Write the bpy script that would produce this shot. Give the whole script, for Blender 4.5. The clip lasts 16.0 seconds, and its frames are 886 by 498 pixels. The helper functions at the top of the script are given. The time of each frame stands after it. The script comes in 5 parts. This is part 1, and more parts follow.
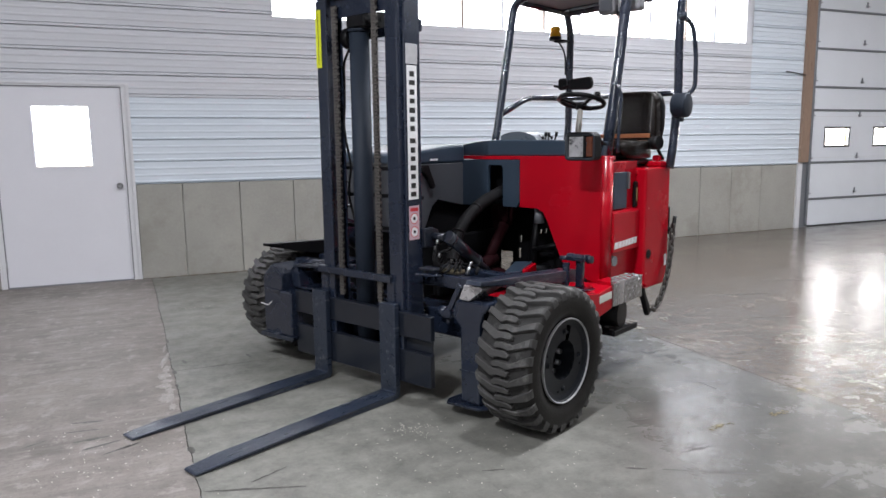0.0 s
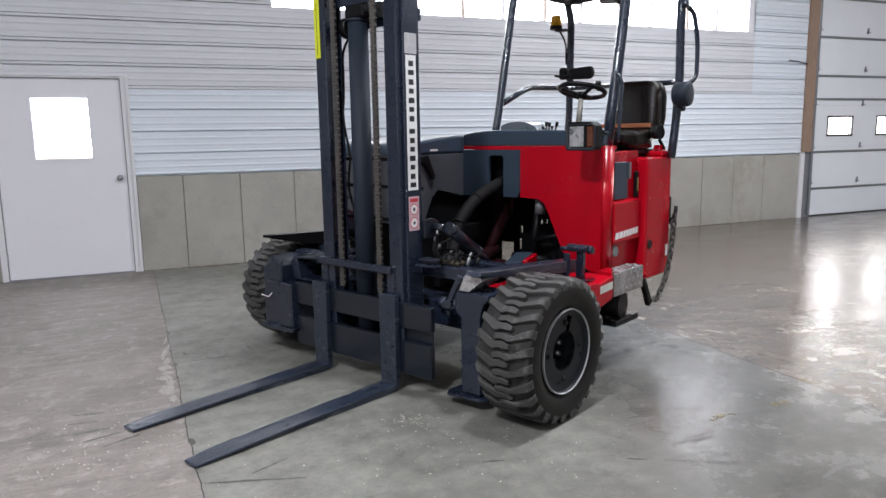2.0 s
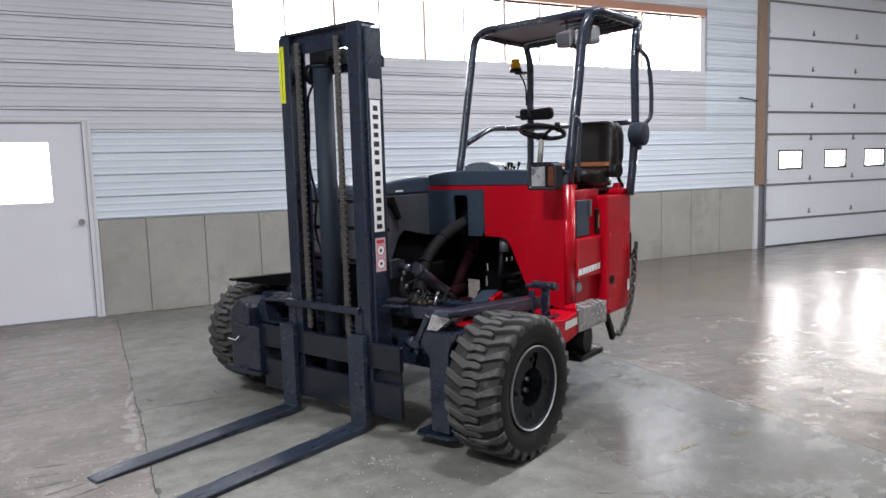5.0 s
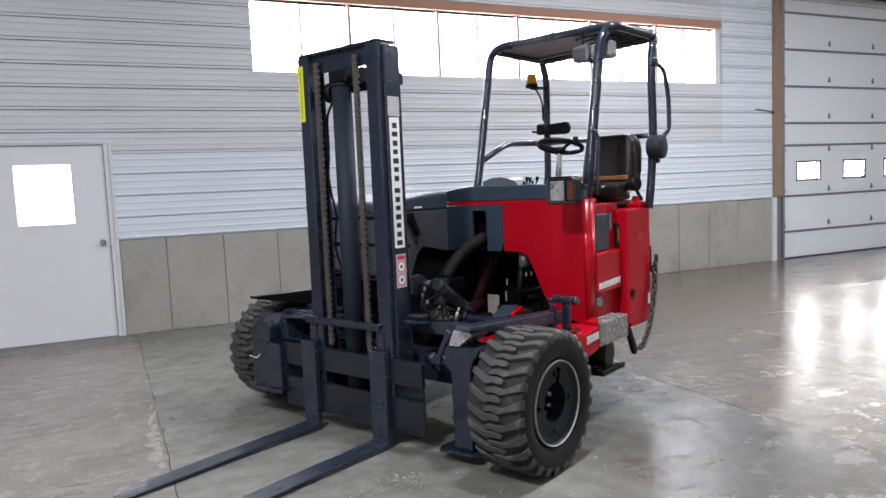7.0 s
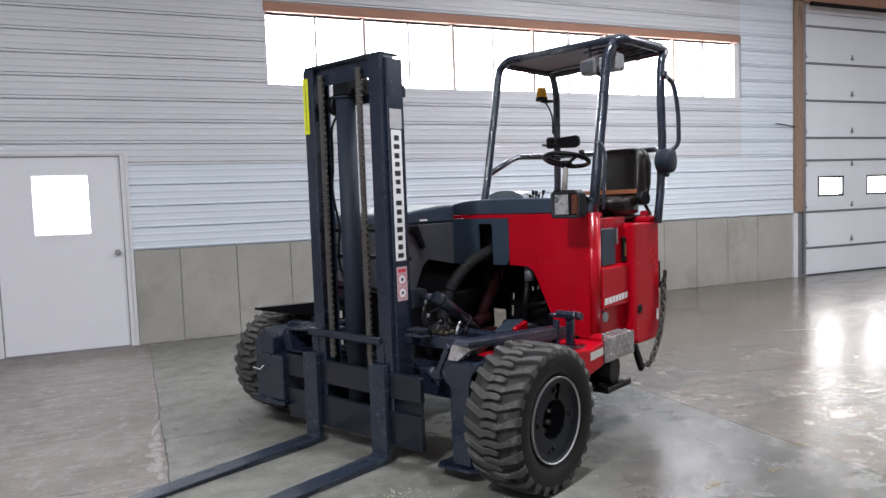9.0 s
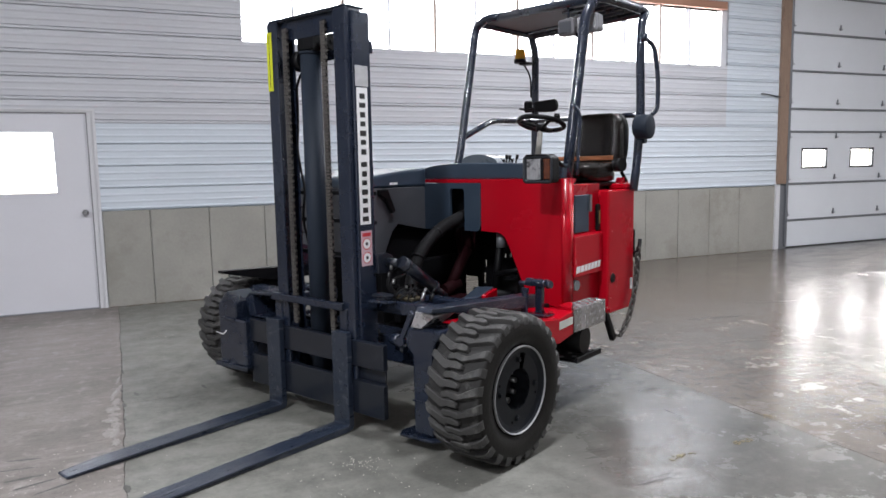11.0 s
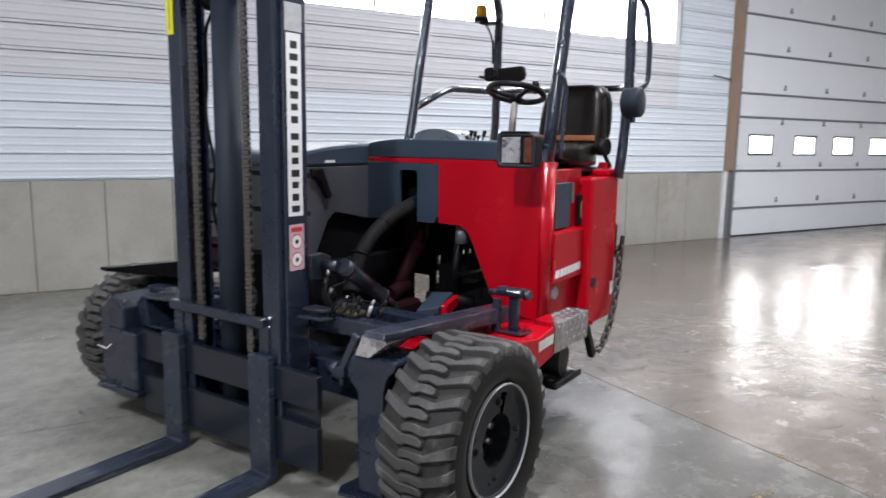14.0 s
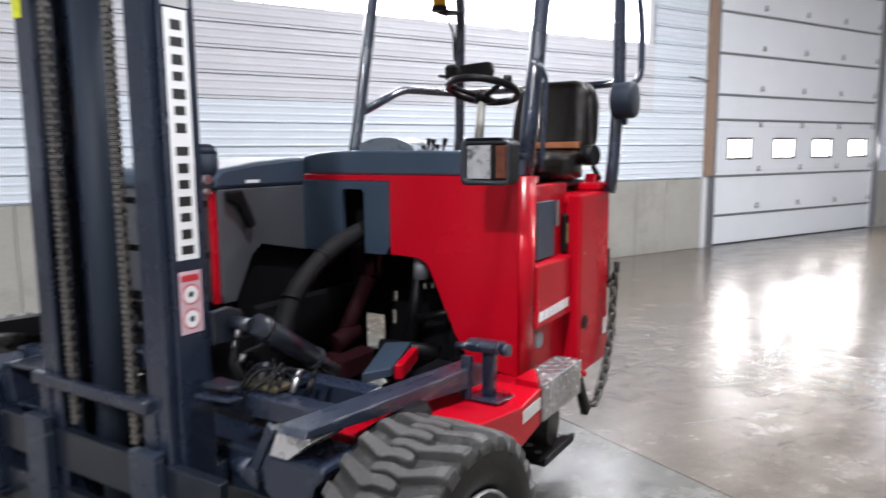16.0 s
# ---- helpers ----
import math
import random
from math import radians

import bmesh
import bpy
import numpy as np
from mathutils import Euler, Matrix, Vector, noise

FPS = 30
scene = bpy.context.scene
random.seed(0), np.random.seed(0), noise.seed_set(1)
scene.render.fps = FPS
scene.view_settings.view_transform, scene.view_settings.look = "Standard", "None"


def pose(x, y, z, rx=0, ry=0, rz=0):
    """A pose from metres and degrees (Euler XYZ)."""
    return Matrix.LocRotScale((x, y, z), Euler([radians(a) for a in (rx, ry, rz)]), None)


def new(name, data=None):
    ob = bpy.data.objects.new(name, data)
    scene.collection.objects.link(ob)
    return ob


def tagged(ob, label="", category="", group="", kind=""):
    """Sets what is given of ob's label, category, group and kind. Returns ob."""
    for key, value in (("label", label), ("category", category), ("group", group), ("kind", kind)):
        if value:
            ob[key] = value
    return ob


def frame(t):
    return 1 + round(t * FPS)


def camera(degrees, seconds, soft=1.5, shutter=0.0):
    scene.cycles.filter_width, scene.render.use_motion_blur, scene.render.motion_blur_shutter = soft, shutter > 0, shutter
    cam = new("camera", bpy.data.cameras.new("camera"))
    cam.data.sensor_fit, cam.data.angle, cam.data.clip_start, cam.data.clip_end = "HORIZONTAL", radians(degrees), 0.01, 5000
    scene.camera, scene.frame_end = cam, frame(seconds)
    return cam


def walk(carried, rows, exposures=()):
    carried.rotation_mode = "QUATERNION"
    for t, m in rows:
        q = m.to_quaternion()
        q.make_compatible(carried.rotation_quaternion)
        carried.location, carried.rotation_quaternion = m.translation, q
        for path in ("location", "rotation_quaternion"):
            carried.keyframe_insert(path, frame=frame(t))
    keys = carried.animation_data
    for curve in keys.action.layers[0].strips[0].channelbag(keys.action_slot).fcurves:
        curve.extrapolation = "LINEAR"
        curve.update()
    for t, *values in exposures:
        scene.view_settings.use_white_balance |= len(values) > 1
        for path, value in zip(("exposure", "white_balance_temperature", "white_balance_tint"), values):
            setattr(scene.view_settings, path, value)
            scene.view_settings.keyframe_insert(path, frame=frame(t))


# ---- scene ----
# camera and its walk: seconds, eye x y z, yaw, pitch, roll
cam = camera(63.93, 16.0, shutter=0.45)
PATH = [
    (0.0, 0.247, 0.355, 1.498, -22.85, -8.53, -0.67),
    (0.5, 0.261, 0.354, 1.499, -23.54, -8.63, -0.80),
    (1.0, 0.264, 0.367, 1.496, -23.22, -8.71, -0.55),
    (1.5, 0.263, 0.369, 1.497, -22.80, -9.12, -0.79),
    (2.0, 0.264, 0.364, 1.494, -22.67, -9.24, -0.90),
    (2.5, 0.263, 0.360, 1.503, -23.04, -9.24, -0.96),
    (3.0, 0.258, 0.354, 1.504, -23.81, -9.09, -2.78),
    (3.5, 0.259, 0.338, 1.526, -25.32, -6.72, -1.38),
    (6.0, 0.227, 0.312, 1.525, -25.48, -6.11, -1.92),
    (6.5, 0.222, 0.320, 1.516, -24.86, -5.38, -2.58),
    (7.0, 0.210, 0.322, 1.524, -24.32, -5.07, -2.48),
    (7.5, 0.203, 0.310, 1.531, -23.95, -4.97, -2.00),
    (8.0, 0.215, 0.316, 1.537, -23.87, -4.15, -2.33),
    (10.5, 0.488, 0.276, 1.482, -20.58, -4.12, -1.09),
    (11.0, 0.486, 0.374, 1.488, -23.59, -6.60, -1.09),
    (11.5, 0.391, 0.571, 1.490, -23.98, -7.26, -0.85),
    (12.0, 0.361, 0.685, 1.493, -22.66, -7.38, -0.03),
    (12.5, 0.492, 0.808, 1.478, -19.25, -8.16, -0.23),
    (13.0, 0.689, 0.912, 1.503, -19.33, -8.08, -0.34),
    (13.5, 0.746, 1.058, 1.484, -22.82, -8.84, 0.07),
    (14.0, 0.737, 1.264, 1.499, -29.71, -8.63, 0.85),
    (14.5, 0.843, 1.397, 1.488, -32.87, -8.22, 0.23),
    (15.0, 1.047, 1.528, 1.501, -26.20, -8.04, -1.11),
    (15.5, 1.140, 1.690, 1.493, -25.10, -8.08, -1.27),
    (16.0, 1.192, 1.914, 1.501, -32.09, -7.79, -0.46),
]


def aim(yaw, pitch, roll):
    return pose(0, 0, 0, 0, 0, yaw) @ pose(0, 0, 0, 90 + pitch) @ pose(0, 0, 0, 0, 0, roll)


walk(cam, [(t, Matrix.Translation((x, y, z)) @ aim(yaw, pitch, roll)) for t, x, y, z, yaw, pitch, roll in PATH],
     exposures=[(0.0, 0.13), (8.2, 0.17), (10.5, 0.08), (11.5, 0.07), (12.5, 0.14), (14.0, 0.33), (15.0, 0.43), (16.0, 0.59)])

# ---- world and light ----
world = bpy.data.worlds.new("sky")
scene.world = world
world.use_nodes = True
wn = world.node_tree.nodes
sky = wn.new("ShaderNodeTexSky")
sky.sky_type, sky.sun_disc, sky.sun_elevation, sky.sun_rotation = "NISHITA", False, radians(35), radians(20)
wn["Background"].inputs["Strength"].default_value = 0.12
world.node_tree.links.new(sky.outputs[0], wn["Background"].inputs[0])


def window_light(name, m, w, h, watts, colour=(0.912, 0.920, 1.0)):
    lamp = bpy.data.lights.new(name, "AREA")
    lamp.shape, lamp.size, lamp.size_y, lamp.energy, lamp.color = "RECTANGLE", w, h, watts, colour
    ob = new(name, lamp)
    ob.matrix_world = m
    return ob


WALL = 9.03          # inner face of the long wall
ROOM = (-9.0, 24.0, -9.0, 5.6)   # x from, x to, y of the opposite wall, ceiling height

STRIP = (1.78, 9.10, 2.97, 3.83)
window_light("strip_daylight", pose(5.44, WALL + 0.16, 3.40, -90), 7.3, 0.86, 175, (0.955, 0.94, 0.985))
window_light("far_daylight", pose(18.0, WALL + 0.16, 3.36, -90), 3.6, 0.8, 90)
window_light("door_daylight", pose(-0.505, WALL + 0.09, 1.61, -90), 0.53, 0.63, 14)
for gx in (11.295, 12.4925, 13.62, 14.7825):
    window_light("overhead_daylight", pose(gx, WALL + 0.13, 1.5165, -90), 0.56, 0.285, 75, (1.0, 0.965, 0.95))
# windows of the walls behind the walker
window_light("opposite_daylight", pose(-2.0, ROOM[2] + 0.05, 2.8, 90), 10.0, 2.0, 30)
window_light("west_daylight", pose(ROOM[0] + 0.05, 0.0, 2.6, 90, 0, -90), 6.0, 2.6, 60)
window_light("east_daylight", pose(ROOM[1] - 0.05, 1.5, 2.2, 90, 0, 90), 5.0, 3.6, 15)
# two rows of compact high-bay lamps under the ceiling
LAMPS = [(-1.55, 1.00, 350), (2.65, 3.20, 140), (7.25, 4.65, 275), (-5.0, 4.65, 70), (3.2, -2.6, 40), (11.85, 2.0, 240)]
for x, y, watts in LAMPS:
    bay_lamp = window_light("ceiling_lamp", pose(x, y, ROOM[3] - 0.36), 0.40, 0.40, watts, (0.915, 0.935, 1.0))
    bay_lamp.data.shape = "DISK"

# ---- materials ----


def material(name, colour, rough=0.5, metal=0.0, coat=0.0, var=0.15, scale=8.0, fine=60.0, bump=0.1, spot=None, spot_scale=3.0,
             spot_size=0.6, rough_var=0.1, stretch=(1, 1, 1), each=0.0, spec=0.5):
    """Colour with broad and fine variation, optional stains of a second colour, uneven gloss and relief."""
    m = bpy.data.materials.new(name)
    m.use_nodes = True
    n, l = m.node_tree.nodes, m.node_tree.links
    b = n["Principled BSDF"]
    b.inputs["Metallic"].default_value = metal
    b.inputs["Coat Weight"].default_value = coat
    b.inputs["Specular IOR Level"].default_value = spec
    b.inputs["Coat Roughness"].default_value = 0.06
    co = n.new("ShaderNodeTexCoord")
    mp = n.new("ShaderNodeMapping")
    mp.inputs["Scale"].default_value = stretch
    l.new(co.outputs["Object"], mp.inputs["Vector"])

    def tex(sc, detail, rough_=0.6):
        t = n.new("ShaderNodeTexNoise")
        t.inputs["Scale"].default_value, t.inputs["Detail"].default_value, t.inputs["Roughness"].default_value = sc, detail, rough_
        l.new(mp.outputs[0], t.inputs["Vector"])
        return t

    def mathn(op, a, c):
        q = n.new("ShaderNodeMath")
        q.operation = op
        for k, v in enumerate((a, c)):
            if isinstance(v, (int, float)):
                q.inputs[k].default_value = v
            else:
                l.new(v, q.inputs[k])
        return q.outputs[0]

    broad, grain = tex(scale, 4), tex(fine, 3)
    f = mathn("ADD", mathn("MULTIPLY", broad.outputs["Fac"], 1.3 * var), mathn("MULTIPLY", grain.outputs["Fac"], 0.7 * var))
    if each:
        info = n.new("ShaderNodeObjectInfo")
        f = mathn("ADD", f, mathn("MULTIPLY", info.outputs["Random"], each))
    f = mathn("ADD", f, 1.0 - var - each / 2)
    hue = n.new("ShaderNodeMix")
    hue.data_type, hue.blend_type = "RGBA", "MULTIPLY"
    hue.inputs["Factor"].default_value = 1.0
    hue.inputs["A"].default_value = (*colour, 1)
    l.new(f, hue.inputs["B"])
    out = hue.outputs["Result"]
    if spot:
        st = tex(spot_scale, 6, 0.68)
        ramp = n.new("ShaderNodeMapRange")
        ramp.inputs["From Min"].default_value, ramp.inputs["From Max"].default_value = spot_size, spot_size + 0.12
        l.new(st.outputs["Fac"], ramp.inputs["Value"])
        mix = n.new("ShaderNodeMix")
        mix.data_type = "RGBA"
        l.new(ramp.outputs[0], mix.inputs["Factor"])
        l.new(out, mix.inputs["A"])
        mix.inputs["B"].default_value = (*spot, 1)
        out = mix.outputs["Result"]
    l.new(out, b.inputs["Base Color"])
    r = mathn("ADD", mathn("MULTIPLY", broad.outputs["Fac"], 2 * rough_var), rough - rough_var)
    l.new(r, b.inputs["Roughness"])
    if bump:
        bp = n.new("ShaderNodeBump")
        bp.inputs["Strength"].default_value, bp.inputs["Distance"].default_value = bump, 0.01
        l.new(grain.outputs["Fac"], bp.inputs["Height"])
        l.new(bp.outputs[0], b.inputs["Normal"])
    return m


RAM = material("dull_ram_paint", (0.014, 0.021, 0.034), 0.62, spec=0.3, var=0.3, scale=5, fine=90, bump=0.08)
NAVY = material("navy_paint", (0.0128, 0.0188, 0.0355), 0.27, coat=0.6, var=0.25, scale=5, fine=90, bump=0.06, spot=(0.032, 0.037, 0.045), spot_scale=9, spot_size=0.66)
CARR = material("dark_carriage_paint", (0.0085, 0.0115, 0.019), 0.32, coat=0.3, var=0.25, scale=5, fine=90, bump=0.06, spot=(0.03, 0.035, 0.045), spot_scale=9, spot_size=0.66)
FORK = material("worn_navy_paint", (0.019, 0.027, 0.045), 0.30, stretch=(5, 0.8, 5), coat=0.3, var=0.35, scale=7, fine=120, bump=0.15, spot=(0.105, 0.115, 0.13), spot_scale=5, spot_size=0.565)
SLATE = material("slate_blue_paint", (0.034, 0.053, 0.080), 0.34, coat=0.2, var=0.2, scale=5, fine=90, bump=0.05, spot=(0.06, 0.075, 0.095), spot_scale=8, spot_size=0.68)
RED = material("red_gloss_paint", (0.43, 0.002, 0.012), 0.26, coat=0.15, var=0.10, scale=3, fine=70, bump=0.015, rough_var=0.06, spec=0.28)
BLACK = material("black_paint", (0.005, 0.005, 0.006), 0.45, spec=0.2, var=0.3, bump=0.1)
PANEL = material("charcoal_panel", (0.065, 0.068, 0.078), 0.38, coat=0.1, var=0.2, scale=4, bump=0.05)
GROOVE = material("dusty_groove_rubber", (0.030, 0.029, 0.028), 0.7, spec=0.3, var=0.5, scale=14, fine=80, bump=0.3, spot=(0.075, 0.073, 0.070), spot_scale=16, spot_size=0.56)
RUBBER = material("tyre_rubber", (0.050, 0.0485, 0.047), 0.56, var=0.5, scale=9, fine=70, bump=0.3, spot=(0.125, 0.122, 0.115), spot_scale=7, spot_size=0.56)
WALLRUB = material("sidewall_rubber", (0.0135, 0.0120, 0.0105), 0.55, spec=0.3, var=0.4, scale=6, fine=80, bump=0.15, spot=(0.030, 0.028, 0.026), spot_scale=6, spot_size=0.6)
STEEL = material("bare_steel", (0.45, 0.45, 0.46), 0.32, metal=1.0, var=0.3, bump=0.15)
CHAINM = material("greased_chain", (0.09, 0.085, 0.08), 0.42, metal=0.75, var=0.5, fine=200, bump=0.2)
CHAINB = material("worn_leaf_chain", (0.20, 0.185, 0.17), 0.42, metal=0.7, var=0.5, fine=200, bump=0.2)
RIMW = material("bright_rim_edge", (0.40, 0.40, 0.41), 0.42, metal=0.4, var=0.6, scale=12, spot=(0.10, 0.10, 0.11), spot_scale=9, spot_size=0.58)
# near-black with little gloss: the shade of recesses put into a colour
DARK = material("cavity_shade", (0.005, 0.005, 0.006), 0.8, spec=0.1, var=0.3)
HOSE = material("black_hose", (0.009, 0.009, 0.010), 0.65, spec=0.2, var=0.4, fine=300, bump=0.3)
VINYL = material("brown_black_vinyl", (0.008, 0.0055, 0.0045), 0.20, spec=0.32, var=0.3, scale=12, fine=220, bump=0.15)
WEB = material("orange_belt_webbing", (0.38, 0.13, 0.05), 0.7, var=0.3, fine=300, bump=0.3)
WHITEP = material("white_decal", (0.80, 0.80, 0.80), 0.35, var=0.05, bump=0)
INK = material("black_ink", (0.015, 0.015, 0.015), 0.5, var=0.05, bump=0)
PINK = material("pink_warning_decal", (0.56, 0.38, 0.42), 0.4, var=0.1, bump=0)
REDINK = material("red_ink", (0.5, 0.03, 0.04), 0.4, var=0.1, bump=0)
YELLOW = material("yellow_decal", (0.72, 0.75, 0.03), 0.4, var=0.08, bump=0)
GREYDEC = material("grey_worn_plate", (0.42, 0.42, 0.43), 0.45, var=0.35, scale=20)
AMBER = material("amber_plastic", (0.80, 0.40, 0.01), 0.25, coat=0.4, var=0.1, bump=0)
AMBERD = material("dark_amber_lens", (0.10, 0.026, 0.010), 0.15, coat=0.8, var=0.8, scale=26, bump=0)
LENS = material("clear_lamp_lens", (0.62, 0.62, 0.63), 0.18, metal=0.6, coat=0.9, var=0.5, scale=14, fine=34, bump=0.5, spot=(0.20, 0.20, 0.21), spot_scale=22, spot_size=0.50)
GREYP = material("grey_plastic", (0.22, 0.22, 0.235), 0.45, var=0.2)
DIAMOND = material("diamond_plate_aluminium", (0.50, 0.50, 0.51), 0.26, metal=0.85, var=0.35, scale=6, bump=0.2)
IVORY = material("cream_column_paint", (0.19, 0.18, 0.16), 0.4, var=0.15)
DISC = material("rim_black_paint", (0.0095, 0.0115, 0.0155), 0.42, spec=0.3, var=0.3, scale=8, fine=90, bump=0.06)
# scuffed navy plate; the bright base paints the window's reflection on it
CAPGLARE = material("scuffed_glare_plate", (0.66, 0.65, 0.66), 0.28, metal=0.7, var=0.4, scale=14, fine=80, bump=0.2, spot=(0.05, 0.06, 0.09), spot_scale=13, spot_size=0.58)
STRIPM = material("pale_reflective_tape", (0.66, 0.65, 0.60), 0.4, var=0.15, scale=20)
# the truck's red made far darker: the engine bay's shade put into the colour
SHADERED = material("bay_shaded_red", (0.013, 0.0009, 0.0022), 0.8, spec=0.12, var=0.5, scale=12)

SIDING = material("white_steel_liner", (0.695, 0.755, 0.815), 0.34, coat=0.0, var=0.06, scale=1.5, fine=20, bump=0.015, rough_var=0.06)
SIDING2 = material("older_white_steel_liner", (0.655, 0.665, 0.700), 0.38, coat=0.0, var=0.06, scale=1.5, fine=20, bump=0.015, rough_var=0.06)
CONC = material("cast_concrete_wall", (0.360, 0.350, 0.314), 0.8, var=0.34, scale=1.6, fine=35, bump=0.2, spot=(0.305, 0.293, 0.256), spot_scale=1.3, spot_size=0.50, each=0.06)
DOORW = material("white_door_paint", (0.76, 0.76, 0.80), 0.42, var=0.05, scale=2, fine=30, bump=0.03, spot=(0.60, 0.60, 0.62), spot_scale=3.5, spot_size=0.72)
TRIMW = material("white_trim_paint", (0.72, 0.72, 0.74), 0.4, var=0.08)
SECTION = material("white_overhead_door_paint", (0.79, 0.82, 0.86), 0.4, var=0.06, scale=2, fine=40, bump=0.03, each=0.03)
GREYS = material("grey_steel", (0.24, 0.25, 0.27), 0.45, metal=0.4, var=0.25, scale=10)
POSTW = material("weathered_post", (0.30, 0.205, 0.15), 0.7, var=0.5, scale=4, fine=40, bump=0.25, stretch=(6, 6, 0.6), spot=(0.13, 0.075, 0.05), spot_scale=4, spot_size=0.56)
WOODH = material("pine_board", (0.42, 0.22, 0.15), 0.65, var=0.35, scale=4, fine=40, bump=0.2, stretch=(0.6, 6, 6))
# wood painted a lighter tan to imitate the glare of the panes
MULLION = material("glare_paled_mullion", (0.42, 0.34, 0.29), 0.6, var=0.3, stretch=(6, 6, 0.6))
ROOFW = material("white_ceiling_liner", (0.72, 0.72, 0.72), 0.5, var=0.05)
ROOFG = material("dull_grey_sheet", (0.16, 0.155, 0.165), 0.5, var=0.2, scale=4)
SHEET = material("grey_wall_sheet", (0.40, 0.40, 0.41), 0.5, var=0.12, scale=2)
GASKET = material("black_gasket", (0.02, 0.02, 0.022), 0.6, var=0.2)


def glass_material():
    m = bpy.data.materials.new("window_glass")
    m.use_nodes = True
    b = m.node_tree.nodes["Principled BSDF"]
    b.inputs["Base Color"].default_value = (0.96, 0.98, 1, 1)
    b.inputs["Roughness"].default_value = 0.02
    b.inputs["Transmission Weight"].default_value = 1.0
    b.inputs["IOR"].default_value = 1.02
    return m


GLASS = glass_material()


def floor_material(name, c1, c2, c3, dull=0.0, dust=None, soft=0.0, wave=0.005, patchy=0.0):
    """Sealed concrete: mottled tones, dull and glossy patches, scuffs, pits and pale grit."""
    m = bpy.data.materials.new(name)
    m.use_nodes = True
    n, l = m.node_tree.nodes, m.node_tree.links
    b = n["Principled BSDF"]
    co = n.new("ShaderNodeTexCoord")

    def noise_(sc, detail, rough, stretch=None, turn=0.0):
        t = n.new("ShaderNodeTexNoise")
        t.inputs["Scale"].default_value, t.inputs["Detail"].default_value, t.inputs["Roughness"].default_value = sc, detail, rough
        mp = n.new("ShaderNodeMapping")
        mp.inputs["Scale"].default_value = stretch or (1, 1, 1)
        mp.inputs["Rotation"].default_value = (0, 0, radians(turn))
        l.new(co.outputs["Object"], mp.inputs["Vector"])
        l.new(mp.outputs[0], t.inputs["Vector"])
        return t.outputs["Fac"]

    def span(v, lo, hi, a=0.0, c=1.0):
        r = n.new("ShaderNodeMapRange")
        for k, q in zip(("From Min", "From Max", "To Min", "To Max"), (lo, hi, a, c)):
            r.inputs[k].default_value = q
        l.new(v, r.inputs["Value"])
        return r.outputs[0]

    def mix(fac, a, c):
        q = n.new("ShaderNodeMix")
        q.data_type = "RGBA"
        l.new(fac, q.inputs["Factor"])
        for k, v in (("A", a), ("B", c)):
            if isinstance(v, tuple):
                q.inputs[k].default_value = (*v, 1)
            else:
                l.new(v, q.inputs[k])
        return q.outputs["Result"]

    big, mid, fine = noise_(0.55, 6, 0.62), noise_(3.0, 8, 0.68), noise_(38, 6, 0.72)
    col = mix(span(big, 0.36, 0.64), c1, c2)
    col = mix(span(mid, 0.44, 0.72, 0, 0.75), col, c3)
    dark = tuple(v * 0.68 for v in c2)
    col = mix(span(noise_(1.6, 8, 0.74), 0.50, 0.68, 0, 0.60), col, dark)
    col = mix(span(noise_(4.3, 8, 0.78), 0.54, 0.68, 0, 0.45), col, dark)
    col = mix(span(fine, 0.52, 0.74, 0, 0.75), col, dark)
    col = mix(span(noise_(7.5, 8, 0.74), 0.53, 0.68, 0, 0.7), col, tuple(min(1, v * 1.28) for v in c3))
    # broom and trowel drag across the slab
    col = mix(span(noise_(3.2, 5, 0.62, (0.5, 3.4, 1), 8), 0.52, 0.70, 0, 0.40 if dull else 0.25), col, tuple(min(1, v * 1.18) for v in c3))
    col = mix(span(noise_(2.6, 5, 0.62, (0.45, 4.5, 1), -6), 0.55, 0.72, 0, 0.42 if dull else 0.25), col, dark)
    # fine drag scratches in two directions
    for turn in (33, -52):
        col = mix(span(noise_(11, 6, 0.72, (0.7, 5.5, 1), turn), 0.60, 0.72, 0, 0.42), col, dark)
    col = mix(span(noise_(24, 7, 0.75), 0.57, 0.70, 0, 0.45), col, tuple(v * 0.78 for v in c2))
    pale = tuple(min(1, v * 1.5) for v in c1)
    col = mix(span(noise_(90, 3, 0.6), 0.66, 0.71, 0, 0.6), col, pale)
    col = mix(span(noise_(130, 2, 0.6), 0.67, 0.71, 0, 0.6), col, tuple(v * 0.4 for v in c2))
    scuff = span(noise_(2.2, 3, 0.5, (0.5, 9, 1), 24), 0.70, 0.74, 0, 0.55)
    col = mix(scuff, col, tuple(v * 0.45 for v in c2))
    scuff2 = span(noise_(1.7, 3, 0.5, (8, 0.5, 1), 38), 0.72, 0.75, 0, 0.45)
    col = mix(scuff2, col, tuple(v * 0.5 for v in c2))
    sep = n.new("ShaderNodeSeparateXYZ")
    l.new(co.outputs["Object"], sep.inputs[0])
    wander = span(noise_(1.1, 5, 0.6), 0.3, 0.7, -0.7, 0.7)
    if dust:
        q = n.new("ShaderNodeMath")
        q.operation = "ADD"
        l.new(sep.outputs["X"], q.inputs[0])
        l.new(wander, q.inputs[1])
        q2 = n.new("ShaderNodeMath")
        q2.operation = "MULTIPLY"
        l.new(span(q.outputs[0], 1.3, 2.6, 1.0, 0.0), q2.inputs[0])
        l.new(span(noise_(4.5, 9, 0.78), 0.38, 0.62, 0.12, 0.85), q2.inputs[1])
        col = mix(q2.outputs[0], col, dust)
    l.new(col, b.inputs["Base Color"])
    b.inputs["Specular IOR Level"].default_value = 0.5

